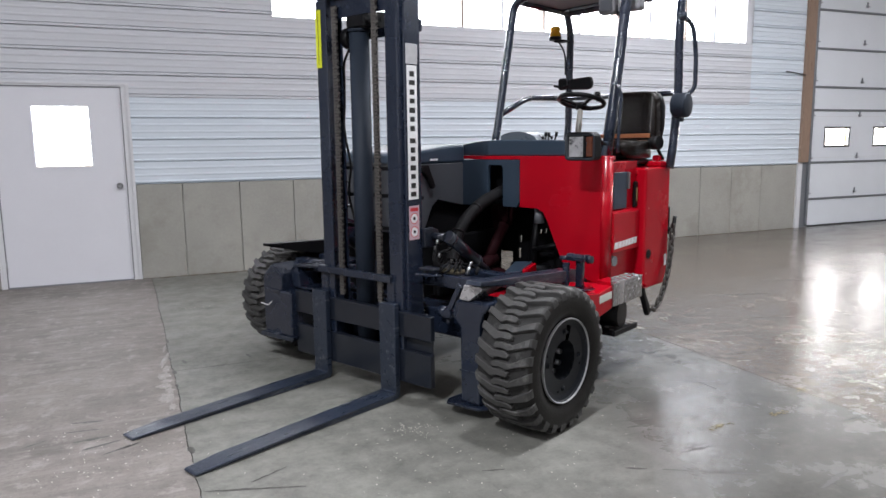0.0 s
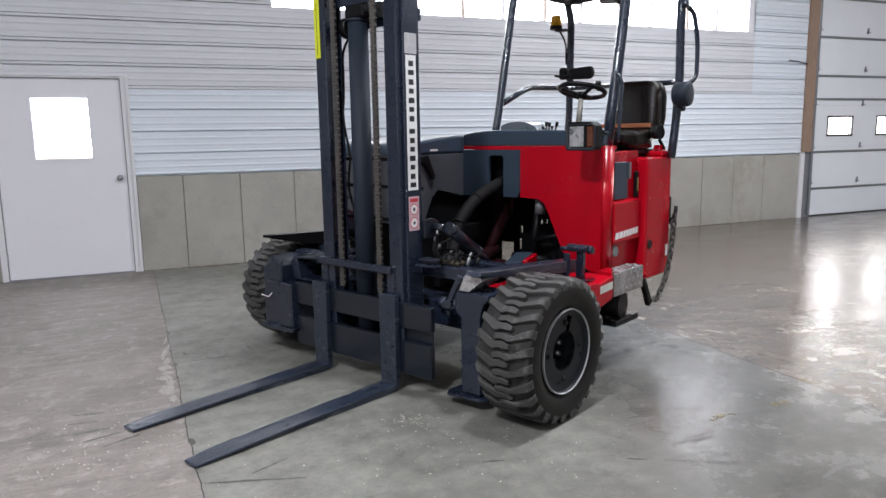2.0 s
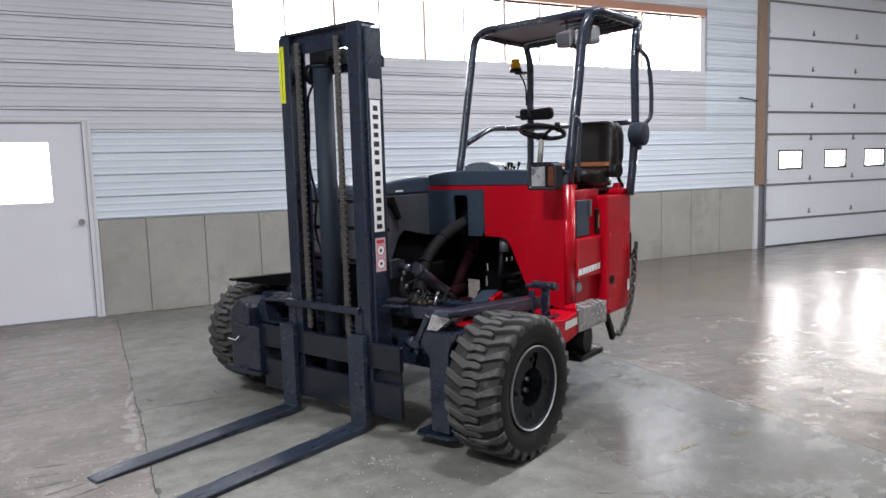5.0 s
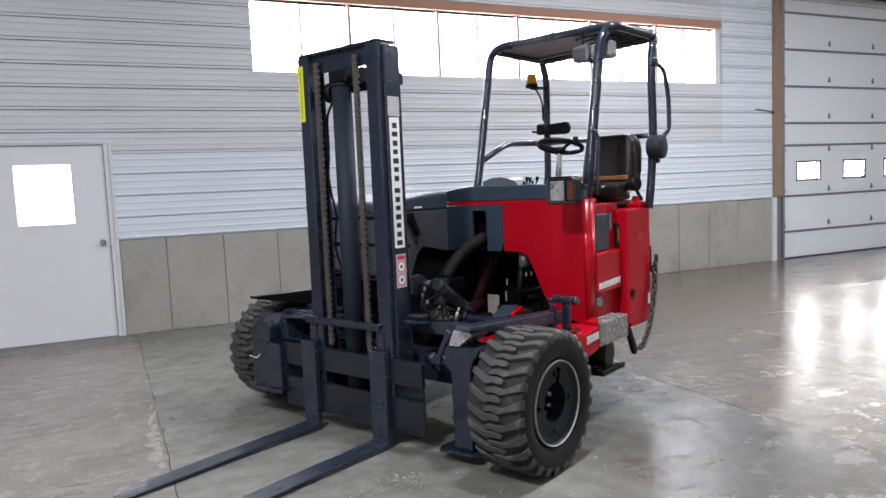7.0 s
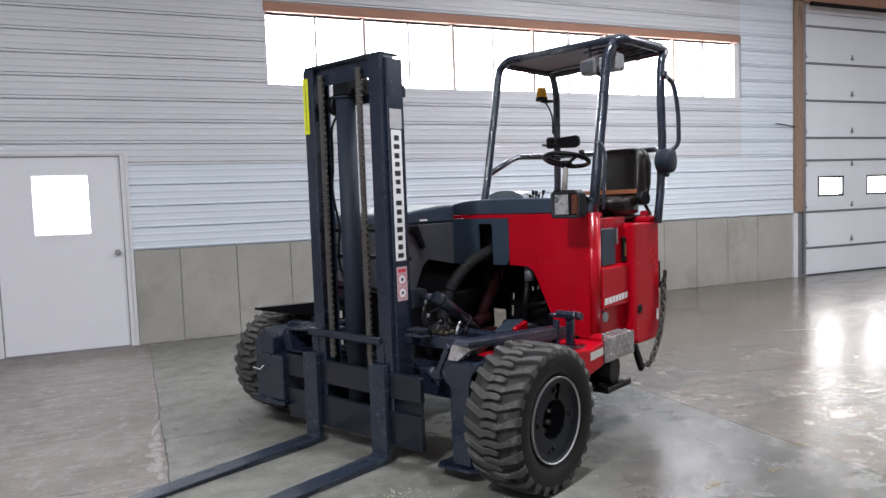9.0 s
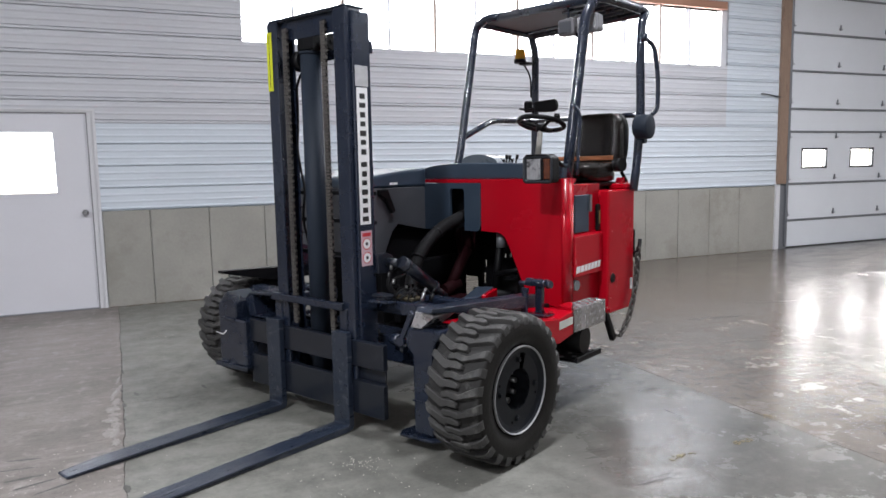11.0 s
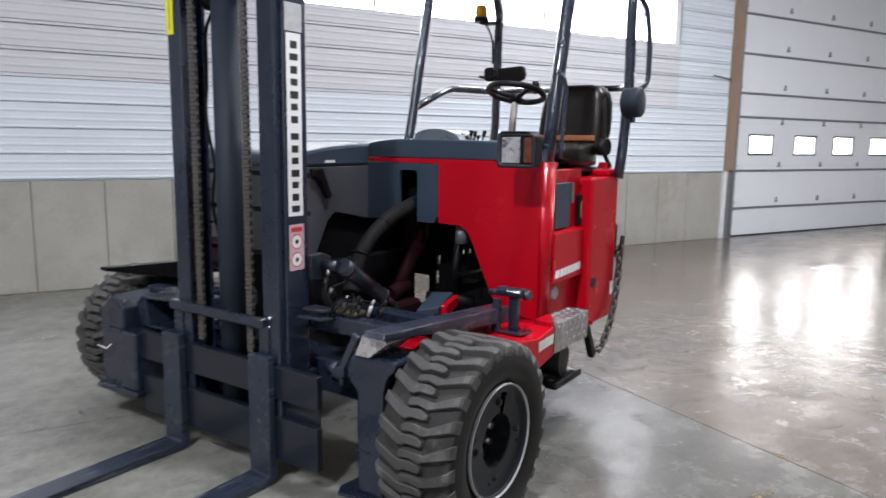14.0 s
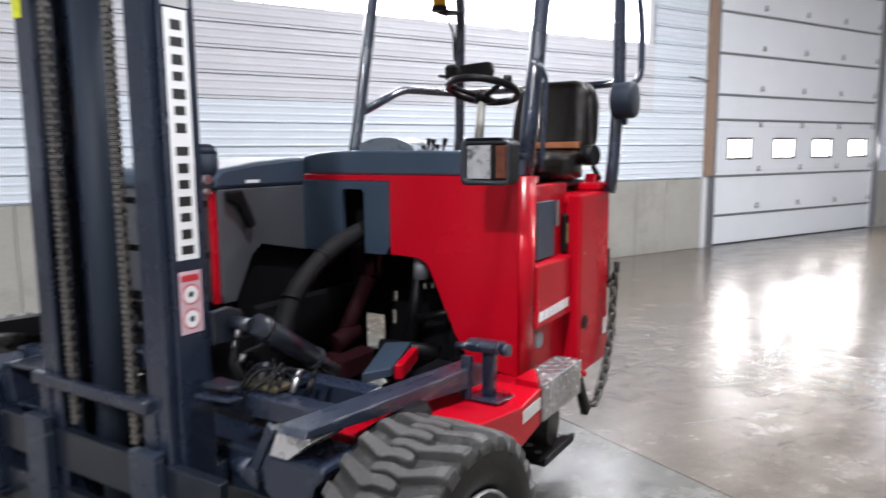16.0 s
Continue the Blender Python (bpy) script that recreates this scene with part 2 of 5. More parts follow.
    def plus(a, c):
        q = n.new("ShaderNodeMath")
        q.operation = "ADD"
        l.new(a, q.inputs[0])
        l.new(c, q.inputs[1])
        return q.outputs[0]

    # the sealer is worn off towards the cracked joint, where the dust lies
    worn = span(plus(sep.outputs["X"], wander), 1.5, 2.5, 0.34, 0.0)
    rough = plus(plus(span(mid, 0.44, 0.62, 0.065 + dull + soft, 0.150 + dull + soft), span(big, 0.35, 0.65, 0.0, 0.035)), plus(worn, span(fine, 0.4, 0.7, 0.0, 0.03)))
    # less traffic, more sealer towards the overhead door
    rough = plus(rough, span(plus(sep.outputs["X"], wander), 3.0, 6.5, 0.075, 0.0))
    if patchy:
        rough = plus(rough, span(noise_(1.6, 5, 0.60, (0.8, 1.5, 1), 20), 0.34, 0.70, 0.0, patchy))
    l.new(rough, b.inputs["Roughness"])
    bp = n.new("ShaderNodeBump")
    bp.inputs["Strength"].default_value, bp.inputs["Distance"].default_value = 0.22 if dull else 0.07, 0.01
    l.new(plus(fine, mid), bp.inputs["Height"])
    # trowel waves that break up what the sealed floor mirrors
    bw = n.new("ShaderNodeBump")
    bw.inputs["Strength"].default_value, bw.inputs["Distance"].default_value = 1.0, wave
    l.new(noise_(6.5, 4, 0.55), bw.inputs["Height"])
    l.new(bp.outputs[0], bw.inputs["Normal"])
    l.new(bw.outputs[0], b.inputs["Normal"])
    return m


FLOORL = floor_material("brown_grey_floor_concrete", (0.227, 0.202, 0.184), (0.160, 0.143, 0.130), (0.295, 0.270, 0.250), 0.20)
FLOORR = floor_material("green_grey_floor_concrete", (0.128, 0.125, 0.112), (0.093, 0.092, 0.083), (0.158, 0.154, 0.138), dust=(0.251, 0.249, 0.222), soft=0.015, wave=0.003, patchy=0.09)
FLOORW = floor_material("warm_grey_floor_concrete", (0.126, 0.106, 0.086), (0.092, 0.077, 0.063), (0.154, 0.133, 0.110), soft=0.015, wave=0.0045, patchy=0.10)

# ---- mesh helpers ----


def box(bm, x0, x1, y0, y1, z0, z1, bevel=0.0, m=None, seg=1):
    v = [bm.verts.new((x, y, z)) for z in (z0, z1) for y in (y0, y1) for x in (x0, x1)]
    fs = [bm.faces.new([v[i] for i in q]) for q in ((0, 2, 3, 1), (4, 5, 7, 6), (0, 1, 5, 4), (2, 6, 7, 3), (0, 4, 6, 2), (1, 3, 7, 5))]
    if bevel:
        es = list({e for f in fs for e in f.edges})
        out = bmesh.ops.bevel(bm, geom=es, offset=bevel, segments=seg, affect="EDGES", profile=0.5)
        v = list({w for f in out["faces"] for w in f.verts} | {w for w in v if w.is_valid})
    if m is not None:
        bmesh.ops.transform(bm, matrix=m, verts=[w for w in v if w.is_valid])
    return bm


def prism(bm, pts, axis, a, b, bevel=0.0):
    """A polygon given in the two other axes (in x, y, z order), drawn out along axis from a to b."""
    def at(p, w):
        q = list(p)
        q.insert("xyz".index(axis), w)
        return q
    lo, hi = [bm.verts.new(at(p, a)) for p in pts], [bm.verts.new(at(p, b)) for p in pts]
    fs = [bm.faces.new(lo), bm.faces.new(hi[::-1])]
    k = len(pts)
    fs += [bm.faces.new((lo[i], hi[i], hi[(i + 1) % k], lo[(i + 1) % k])) for i in range(k)]
    if bevel:
        for f in fs:
            f.normal_update()
        sharp = [e for e in {e for f in fs for e in f.edges} if e.calc_face_angle(0) > 0.45]
        sharp.sort(key=lambda e: tuple(e.verts[0].co) + tuple(e.verts[1].co))
        bmesh.ops.bevel(bm, geom=sharp, offset=bevel, segments=2, affect="EDGES", profile=0.5, clamp_overlap=True)
    return bm


def rod(bm, p, q, r, r2=None, n=12, cap=True):
    p, q = Vector(p), Vector(q)
    turn = (q - p).to_track_quat("Z", "Y").to_matrix().to_4x4()
    rings = []
    for c, rad in ((p, r), (q, r if r2 is None else r2)):
        rings.append([bm.verts.new(c + turn @ Vector((rad * math.cos(2 * math.pi * i / n), rad * math.sin(2 * math.pi * i / n), 0))) for i in range(n)])
    for i in range(n):
        f = bm.faces.new((rings[0][i], rings[0][(i + 1) % n], rings[1][(i + 1) % n], rings[1][i]))
        f.smooth = True
    if cap:
        bm.faces.new(rings[0][::-1])
        bm.faces.new(rings[1])
    return bm


def rounded(pts, radius, steps=5):
    """The polyline with its inner corners rounded."""
    pts = [Vector(p) for p in pts]
    out = [pts[0]]
    for a, b, c in zip(pts, pts[1:], pts[2:]):
        u, v = (a - b), (c - b)
        d = min(radius, u.length * 0.45, v.length * 0.45)
        s, e = b + u.normalized() * d, b + v.normalized() * d
        for k in range(steps + 1):
            t = k / steps
            out.append(s * (1 - t) ** 2 + b * 2 * t * (1 - t) + e * t * t)
    return out + [pts[-1]]


def tube(bm, pts, r, n=10, closed=False):
    """A round bar along a polyline."""
    pts = [Vector(p) for p in pts]
    k, rings, up = len(pts), [], None
    for i, p in enumerate(pts):
        d = (pts[(i + 1) % k] - pts[i - 1]) if closed else (pts[min(i + 1, k - 1)] - pts[max(i - 1, 0)])
        d.normalize()
        if up is None:
            up = d.orthogonal().normalized()
        up = (up - d * up.dot(d)).normalized()
        side = d.cross(up)
        w = r[i] if isinstance(r, list) else r
        rings.append([bm.verts.new(p + w * (math.cos(2 * math.pi * j / n) * up + math.sin(2 * math.pi * j / n) * side)) for j in range(n)])
    for i in range(k if closed else k - 1):
        a, b = rings[i], rings[(i + 1) % k]
        for j in range(n):
            bm.faces.new((a[j], a[(j + 1) % n], b[(j + 1) % n], b[j])).smooth = True
    if not closed:
        bm.faces.new(rings[0][::-1])
        bm.faces.new(rings[-1])
    return bm


def lathe(bm, profile, n=40, centre=(0, 0, 0), closed=False):
    """Points (along x, radius) turned round the x axis."""
    rings = []
    for s, r in profile:
        rings.append([bm.verts.new((centre[0] + s, centre[1] + r * math.cos(2 * math.pi * j / n), centre[2] + r * math.sin(2 * math.pi * j / n))) for j in range(n)])
    k = len(rings)
    for i in range(k if closed else k - 1):
        a, b = rings[i], rings[(i + 1) % k]
        for j in range(n):
            bm.faces.new((a[j], b[j], b[(j + 1) % n], a[(j + 1) % n])).smooth = True
    return bm


def mesh_from(bm, name, mat):
    bmesh.ops.recalc_face_normals(bm, faces=bm.faces)
    me = bpy.data.meshes.new(name)
    bm.to_mesh(me)
    bm.free()
    me.materials.append(mat)
    return me


def part(name, bm, mat, parent, label=""):
    ob = new(name, mesh_from(bm, name, mat))
    ob.parent = parent
    return tagged(ob, label)


def thing(name, bm, mat, label, category, kind="", group=""):
    return tagged(new(name, mesh_from(bm, name, mat)), label, category, group, kind)


def bm_():
    return bmesh.new()


def block(*a, **k):
    return box(bm_(), *a, **k)


# ---- the hall ----
X0, X1, Y0, ZC = ROOM
DOOR = (-1.145, 0.10, 2.14)
FL, FR, FT = 0.055, 0.080, 0.040   # widths of the door frame: hinge side, lock side, head
GAR = (10.62, 15.30, 4.42)
FARW = (16.14, 19.9, 2.96, 3.76)
W0, W1 = WALL + 0.03, WALL + 0.22

bm = bm_()
for x0, x1, z0, z1 in ((X0, DOOR[0] - 0.05, 0, ZC), (DOOR[0] - 0.05, DOOR[1] + 0.05, DOOR[2] + 0.05, ZC), (DOOR[1] + 0.05, STRIP[0], 0, ZC),
                       (STRIP[0], STRIP[1], 0, STRIP[2]), (STRIP[0], STRIP[1], STRIP[3], ZC), (STRIP[1], GAR[0], 0, ZC),
                       (GAR[0], GAR[1], GAR[2], ZC), (GAR[1], FARW[0], 0, ZC), (FARW[0], FARW[1], 0, FARW[2]),
                       (FARW[0], FARW[1], FARW[3], ZC), (FARW[1], X1, 0, ZC)):
    box(bm, x0, x1, W0, W1, z0, z1)
wall_north = thing("wall_north", bm, TRIMW, "insulated hall wall clad in white ribbed steel over concrete", "wall", "structure")
thing("wall_south", block(X0, X1, Y0 - 0.2, Y0, 0, ZC), SHEET, "plain pale grey wall closing the hall", "wall", "structure")
thing("wall_west", block(X0 - 0.2, X0, Y0 - 0.2, W1, 0, ZC), SHEET, "plain pale grey wall closing the hall", "wall", "structure")
thing("wall_east", block(X1, X1 + 0.2, Y0 - 0.2, W1, 0, ZC), SHEET, "plain pale grey wall closing the hall", "wall", "structure")
thing("ceiling", block(X0 - 0.2, X1 + 0.2, Y0 - 0.2, W1, ZC, ZC + 0.15), ROOFW, "white steel-lined hall ceiling", "ceiling", "structure")

for x, y, watts in LAMPS:
    cl = tagged(new("ceiling_light"), "round white high-bay lamp hung under the ceiling", "ceiling light", "ceiling lights")
    b = bm_()
    prof, n = [(0.05, 0.07), (0.10, 0.10), (0.20, 0.16), (0.34, 0.26), (0.342, 0.255), (0.20, 0.15), (0.11, 0.09)], 24
    rings = [[b.verts.new((x + r * math.cos(2 * math.pi * k / n), y + r * math.sin(2 * math.pi * k / n), ZC - d)) for k in range(n)] for d, r in prof]
    for p, q in zip(rings, rings[1:]):
        for k in range(n):
            b.faces.new((p[k], p[(k + 1) % n], q[(k + 1) % n], q[k])).smooth = True
    part("reflector", b, TRIMW, cl)
    part("housing", rod(bm_(), (x, y, ZC), (x, y, ZC - 0.11), 0.075, n=20), TRIMW, cl)


# ribbed steel liner, sheet by sheet
PITCH, RIB0 = 0.2408, 2.050


DOUBLE = ((-0.028, 0), (-0.0225, -0.018), (-0.0185, -0.018), (-0.014, 0.009), (0.007, 0.009), (0.0115, -0.018), (0.0155, -0.018), (0.021, 0))
SINGLE = ((-0.010, 0), (-0.0055, -0.018), (-0.0005, -0.018), (0.0045, 0.009), (0.018, 0.009), (0.028, 0))
MINOR = ((0.070, 0), (0.080, 0.0045), (0.092, 0.0045), (0.102, 0), (0.146, 0), (0.156, 0.0045), (0.168, 0.0045), (0.178, 0))


def liner_profile(z0, z1, rib):
    pts = [(z0, 0.0)]
    k = math.floor((z0 - RIB0) / PITCH) - 1
    while RIB0 + k * PITCH < z1 + PITCH:
        c = RIB0 + k * PITCH
        for dz, d in rib + MINOR:
            if z0 < c + dz < z1:
                pts.append((c + dz, d))
        k += 1
    pts.append((z1, 0.0))
    return pts


def liner(x0, x1, z0, z1, mat, off=0.0):
    b = bm_()
    pr = liner_profile(z0, z1, SINGLE if mat is SIDING and z0 < 2 else DOUBLE)
    y = WALL - 0.008 - off
    cols = []
    n = max(1, round((x1 - x0) / 0.6))
    for i in range(n + 1):
        x = x0 + (x1 - x0) * i / n
        cols.append([b.verts.new((x, y - d - 0.0012 * math.sin(7 * x + 9 * z), z)) for z, d in pr])
    for a, c in zip(cols, cols[1:]):
        for i in range(len(pr) - 1):
            b.faces.new((a[i], c[i], c[i + 1], a[i + 1]))
    back = [b.verts.new((x, W0, z)) for x in (x0, x1) for z in (z0, z1)]
    b.faces.new((cols[0][0], back[0], back[2], cols[-1][0]))
    b.faces.new((cols[0][-1], back[1], back[3], cols[-1][-1]))
    part("liner_sheet", b, mat, wall_north)


WAIN = 1.075
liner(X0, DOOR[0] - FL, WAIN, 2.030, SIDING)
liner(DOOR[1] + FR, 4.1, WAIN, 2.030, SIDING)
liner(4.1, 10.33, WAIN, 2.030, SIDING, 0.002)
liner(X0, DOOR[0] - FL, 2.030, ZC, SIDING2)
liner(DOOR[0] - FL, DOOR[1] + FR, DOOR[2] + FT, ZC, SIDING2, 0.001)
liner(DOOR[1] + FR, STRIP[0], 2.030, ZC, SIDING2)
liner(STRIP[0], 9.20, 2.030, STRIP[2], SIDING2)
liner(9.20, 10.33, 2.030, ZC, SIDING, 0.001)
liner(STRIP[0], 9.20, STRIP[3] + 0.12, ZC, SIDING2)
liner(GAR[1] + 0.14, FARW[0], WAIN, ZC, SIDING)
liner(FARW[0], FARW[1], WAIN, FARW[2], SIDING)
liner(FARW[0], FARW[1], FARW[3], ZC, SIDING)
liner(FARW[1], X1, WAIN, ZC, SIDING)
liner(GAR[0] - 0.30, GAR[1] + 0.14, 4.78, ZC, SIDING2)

# cast concrete stem wall with form joints
wainscot = thing("wainscot", block(X0, DOOR[0] - FL - 0.01, WALL + 0.012, W0, 0, WAIN), CONC, "grey cast concrete stem wall with vertical form joints", "wall base", "structure")


def conc_panel(x0, x1):
    part("panel", block(x0 + 0.002 + random.uniform(0, 0.002), x1 - 0.002 - random.uniform(0, 0.002), WALL + random.uniform(-0.002, 0.002), W0 + 0.0, 0.0, WAIN - 0.004, bevel=0.004), CONC, wainscot)


xs = [DOOR[1] + FR] + [0.67 + 0.634 * k for k in range(15)] + [10.33]
for a, b in zip(xs, xs[1:]):
    conc_panel(a, b)
xs = [GAR[1] + 0.14] + [15.95 + 0.634 * k for k in range(13)] + [X1]
for a, b in zip(xs, xs[1:]):
    conc_panel(a, b)
xs = [DOOR[0] - FL - 0.634 * k for k in range(13)]
for a, b in zip(xs, xs[1:]):
    conc_panel(b, a)

# floor slabs with saw-cut and cracked joints
floor = thing("floor", block(X0 - 0.2, X1 + 0.2, Y0 - 0.2, W1, -0.25, -0.03), GASKET, "sealed grey concrete hall floor in slabs with cracked joints", "floor", "structure")


def joint_x(y):
    """The cracked joint wanders a little along the hall."""
    return 0.352 - 0.018 * (y - 5.3) + 0.004 * math.sin(4.1 * y) + 0.003 * math.sin(13.3 * y + 1) + 0.0022 * math.sin(31 * y) + 0.0014 * math.sin(67 * y + 2) + 0.0012 * math.sin(139 * y)


def slab(edge0, edge1, y0, y1, mat):
    """A slab between two edges given as functions of y."""
    b = bm_()
    n = 900
    rows = []
    for i in range(n + 1):
        y = y0 + (y1 - y0) * i / n
        a, c = edge0(y), edge1(y)
        rows.append([b.verts.new(q) for q in ((a, y, -0.03), (a, y, -0.0015), (a + 0.0015, y, 0), (c - 0.0015, y, 0), (c, y, -0.0015), (c, y, -0.03))])
    for p, q in zip(rows, rows[1:]):
        for i in range(5):
            b.faces.new((p[i], p[i + 1], q[i + 1], q[i]))
    for r in (rows[0], rows[-1]):
        b.faces.new(r)
    part("slab", b, mat, floor)


def line(v):
    return lambda y: v


slab(line(X0), lambda y: joint_x(y) - 0.0018, Y0, WALL + 0.02, FLOORL)
for y0, y1 in ((Y0, 5.2960), (5.3020, WALL + 0.02)):
    slab(lambda y: joint_x(y) + 0.0018, line(3.798), y0, y1, FLOORR)
    slab(line(3.802), line(11.0), y0, y1, FLOORW)
    slab(line(11.004), line(X1), y0, y1, FLOORW)

# spalled edge of the cracked joint, patched with pale mortar
CHIP = material("chipped_concrete", (0.29, 0.268, 0.248), 0.75, var=0.5, scale=26, fine=90, bump=0.4, spot=(0.37, 0.35, 0.33), spot_scale=22, spot_size=0.52)
SCUFF = material("dark_scuff", (0.062, 0.059, 0.053), 0.5, var=0.5, scale=14, fine=60, bump=0.1, spot=(0.11, 0.105, 0.095), spot_scale=30, spot_size=0.52)
GRIT = material("pale_grit", (0.55, 0.52, 0.46), 0.8, var=0.4, scale=30)
LEAF = material("dry_leaf", (0.25, 0.21, 0.12), 0.7, var=0.4, scale=40)


def blotch(b, x, y, rx, ry, h, r, turn=0.0, n=18):
    """A thin ragged patch lying on the floor."""
    c, s_ = math.cos(turn), math.sin(turn)
    rim, top = [], []
    for j in range(n):
        a = 2 * math.pi * j / n
        k = r.uniform(0.70, 1.15)
        u, v = rx * k * math.cos(a), ry * k * math.sin(a)
        rim.append(b.verts.new((x + u * c - v * s_, y + u * s_ + v * c, 0.0002)))
        top.append(b.verts.new((x + 0.82 * (u * c - v * s_), y + 0.82 * (u * s_ + v * c), h)))
    for j in range(n):
        b.faces.new((rim[j], rim[(j + 1) % n], top[(j + 1) % n], top[j]))
    b.faces.new(top)


rng = random.Random(4)
for y, rx, ry in ((5.60, 0.018, 0.20), (5.36, 0.026, 0.08), (5.22, 0.046, 0.07), (5.10, 0.036, 0.05), (5.00, 0.048, 0.06), (4.90, 0.030, 0.05), (4.77, 0.050, 0.10), (4.60, 0.024, 0.06), (5.90, 0.010, 0.12)):
    b = bm_()
    blotch(b, joint_x(y) - 0.010 - rx * 1.15, y, rx, ry, rng.uniform(0.0018, 0.004), rng, rng.uniform(-0.2, 0.2), 26)
    part("mortar_patch", b, CHIP, floor, "pale mortar patch beside the cracked joint")
for y, rx, ry in ((6.12, 0.010, 0.07), (5.27, 0.014, 0.05), (3.93, 0.016, 0.05), (5.60, 0.008, 0.04), (4.98, 0.009, 0.03), (6.9, 0.008, 0.05)):
    b = bm_()
    blotch(b, joint_x(y) + 0.004, y, rx, ry, 0.0012, rng, 0.1)
    part("chipped_edge", b, SCUFF, floor, "dark chipped edge of the cracked joint")


def streak(x0, y0, x1, y1, w):
    """A tapering ragged scuff between two points of the floor."""
    b = bm_()
    d = Vector((x1 - x0, y1 - y0))
    u = d.normalized()
    n = max(5, int(d.length / 0.022))
    lo, hi = [], []
    for i in range(n + 1):
        f = i / n
        half = 1.5 * w * (0.25 + 0.75 * math.sin(math.pi * min(1, 0.06 + f * 0.9))) * rng.uniform(0.45, 1.0)
        off = rng.gauss(0, 0.15 * w)
        p = Vector((x0, y0)) + d * f
        lo.append(b.verts.new((p.x - u.y * (half + off), p.y + u.x * (half + off), 0.0008)))
        hi.append(b.verts.new((p.x + u.y * (half - off), p.y - u.x * (half - off), 0.0008)))
    for i in range(n):
        b.faces.new((lo[i], lo[i + 1], hi[i + 1], hi[i]))
    part("scuff_mark", b, SCUFF, floor)


for m in ((2.559, 3.338, 2.701, 3.318, 0.006), (2.513, 3.261, 2.649, 3.253, 0.010), (2.535, 2.910, 2.76, 2.909, 0.008), (2.60, 2.935, 2.80, 2.950, 0.004),
          (2.215, 2.884, 2.30, 2.835, 0.006), (2.36, 2.800, 2.729, 2.585, 0.007), (2.868, 2.379, 3.123, 2.454, 0.012), (2.988, 3.044, 2.925, 2.769, 0.005),
          (3.53, 4.02, 3.65, 3.99, 0.014), (3.40, 4.10, 3.52, 4.09, 0.006), (5.26, 5.54, 5.86, 5.395, 0.022), (0.405, 3.452, 0.825, 3.317, 0.007), (0.608, 3.453, 0.789, 3.55, 0.006),
          (0.425, 5.530, 0.442, 5.440, 0.012), (0.858, 5.500, 0.876, 5.410, 0.012), (1.60, 3.13, 1.70, 3.10, 0.006), (2.86, 3.20, 3.02, 3.24, 0.005), (3.05, 2.95, 3.20, 2.88, 0.004),
          (-0.20, 4.56, -0.03, 4.53, 0.009), (-0.23, 4.43, -0.04, 4.41, 0.008), (-0.17, 4.27, 0.00, 4.29, 0.010), (-0.12, 4.15, 0.06, 4.21, 0.010), (-0.02, 4.05, 0.15, 4.14, 0.009), (-0.40, 4.30, -0.30, 4.36, 0.006),
          (4.3, 4.4, 4.6, 4.3, 0.007), (4.9, 4.75, 5.3, 4.62, 0.010), (3.2, 3.75, 3.5, 3.60, 0.005), (6.3, 5.9, 6.9, 5.7, 0.014), (4.1, 3.4, 4.25, 3.25, 0.008)):
    streak(*m)

# grit, splinters and leaf scraps
for name, mat, label, seed_, spots in (
        ("floor_grit", GRIT, "pale grit and splinters scattered on the floor", 11, ((0.0, 4.15, 0.22, 0.26, 90), (-0.05, 3.9, 0.2, 0.15, 30), (1.48, 3.72, 0.08, 0.05, 60), (1.55, 3.45, 0.30, 0.20, 40), (1.2, 3.3, 0.5, 0.3, 60), (2.2, 3.0, 0.4, 0.3, 40), (0.64, 7.22, 0.06, 0.01, 10), (-0.58, 4.9, 0.10, 0.06, 8))),
        ("leaf_scraps", LEAF, "dry yellowish leaf scraps on the floor", 12, ((2.965, 3.079, 0.045, 0.012, 16), (3.40, 3.078, 0.04, 0.015, 12), (3.85, 3.3, 0.05, 0.02, 8)))):
    rng2 = random.Random(seed_)
    b = bm_()
    for cx, cy, sx, sy, n in spots:
        for _ in range(n):
            r0 = rng2.uniform(0.0010, 0.0036) if mat is GRIT else rng2.uniform(0.004, 0.009)
            blotch(b, rng2.gauss(cx, sx), rng2.gauss(cy, sy), r0 * rng2.uniform(1, 2.4), r0, 0.0015 + 0.3 * r0, rng2, rng2.uniform(0, 3.1), 6)
    thing(name, b, mat, label, "floor litter", "stuff")

# brown dirt swept against the foot of the concrete wall
DIRT = material("brown_floor_dirt", (0.15, 0.118, 0.085), 0.85, var=0.5, scale=30, fine=120, bump=0.3)
rng3, b = random.Random(21), bm_()
for _ in range(260):
    x = rng3.uniform(0.25, 10.3)
    r0 = rng3.uniform(0.006, 0.030)
    blotch(b, x, WALL - 0.012 - abs(rng3.gauss(0, 0.022)), r0 * rng3.uniform(1.2, 3.0), 0.45 * r0, 0.002 + 0.10 * r0, rng3, rng3.uniform(-0.15, 0.15), 7)
thing("wall_foot_dirt", b, DIRT, "brown dirt swept along the foot of the concrete wall", "floor litter", "stuff")

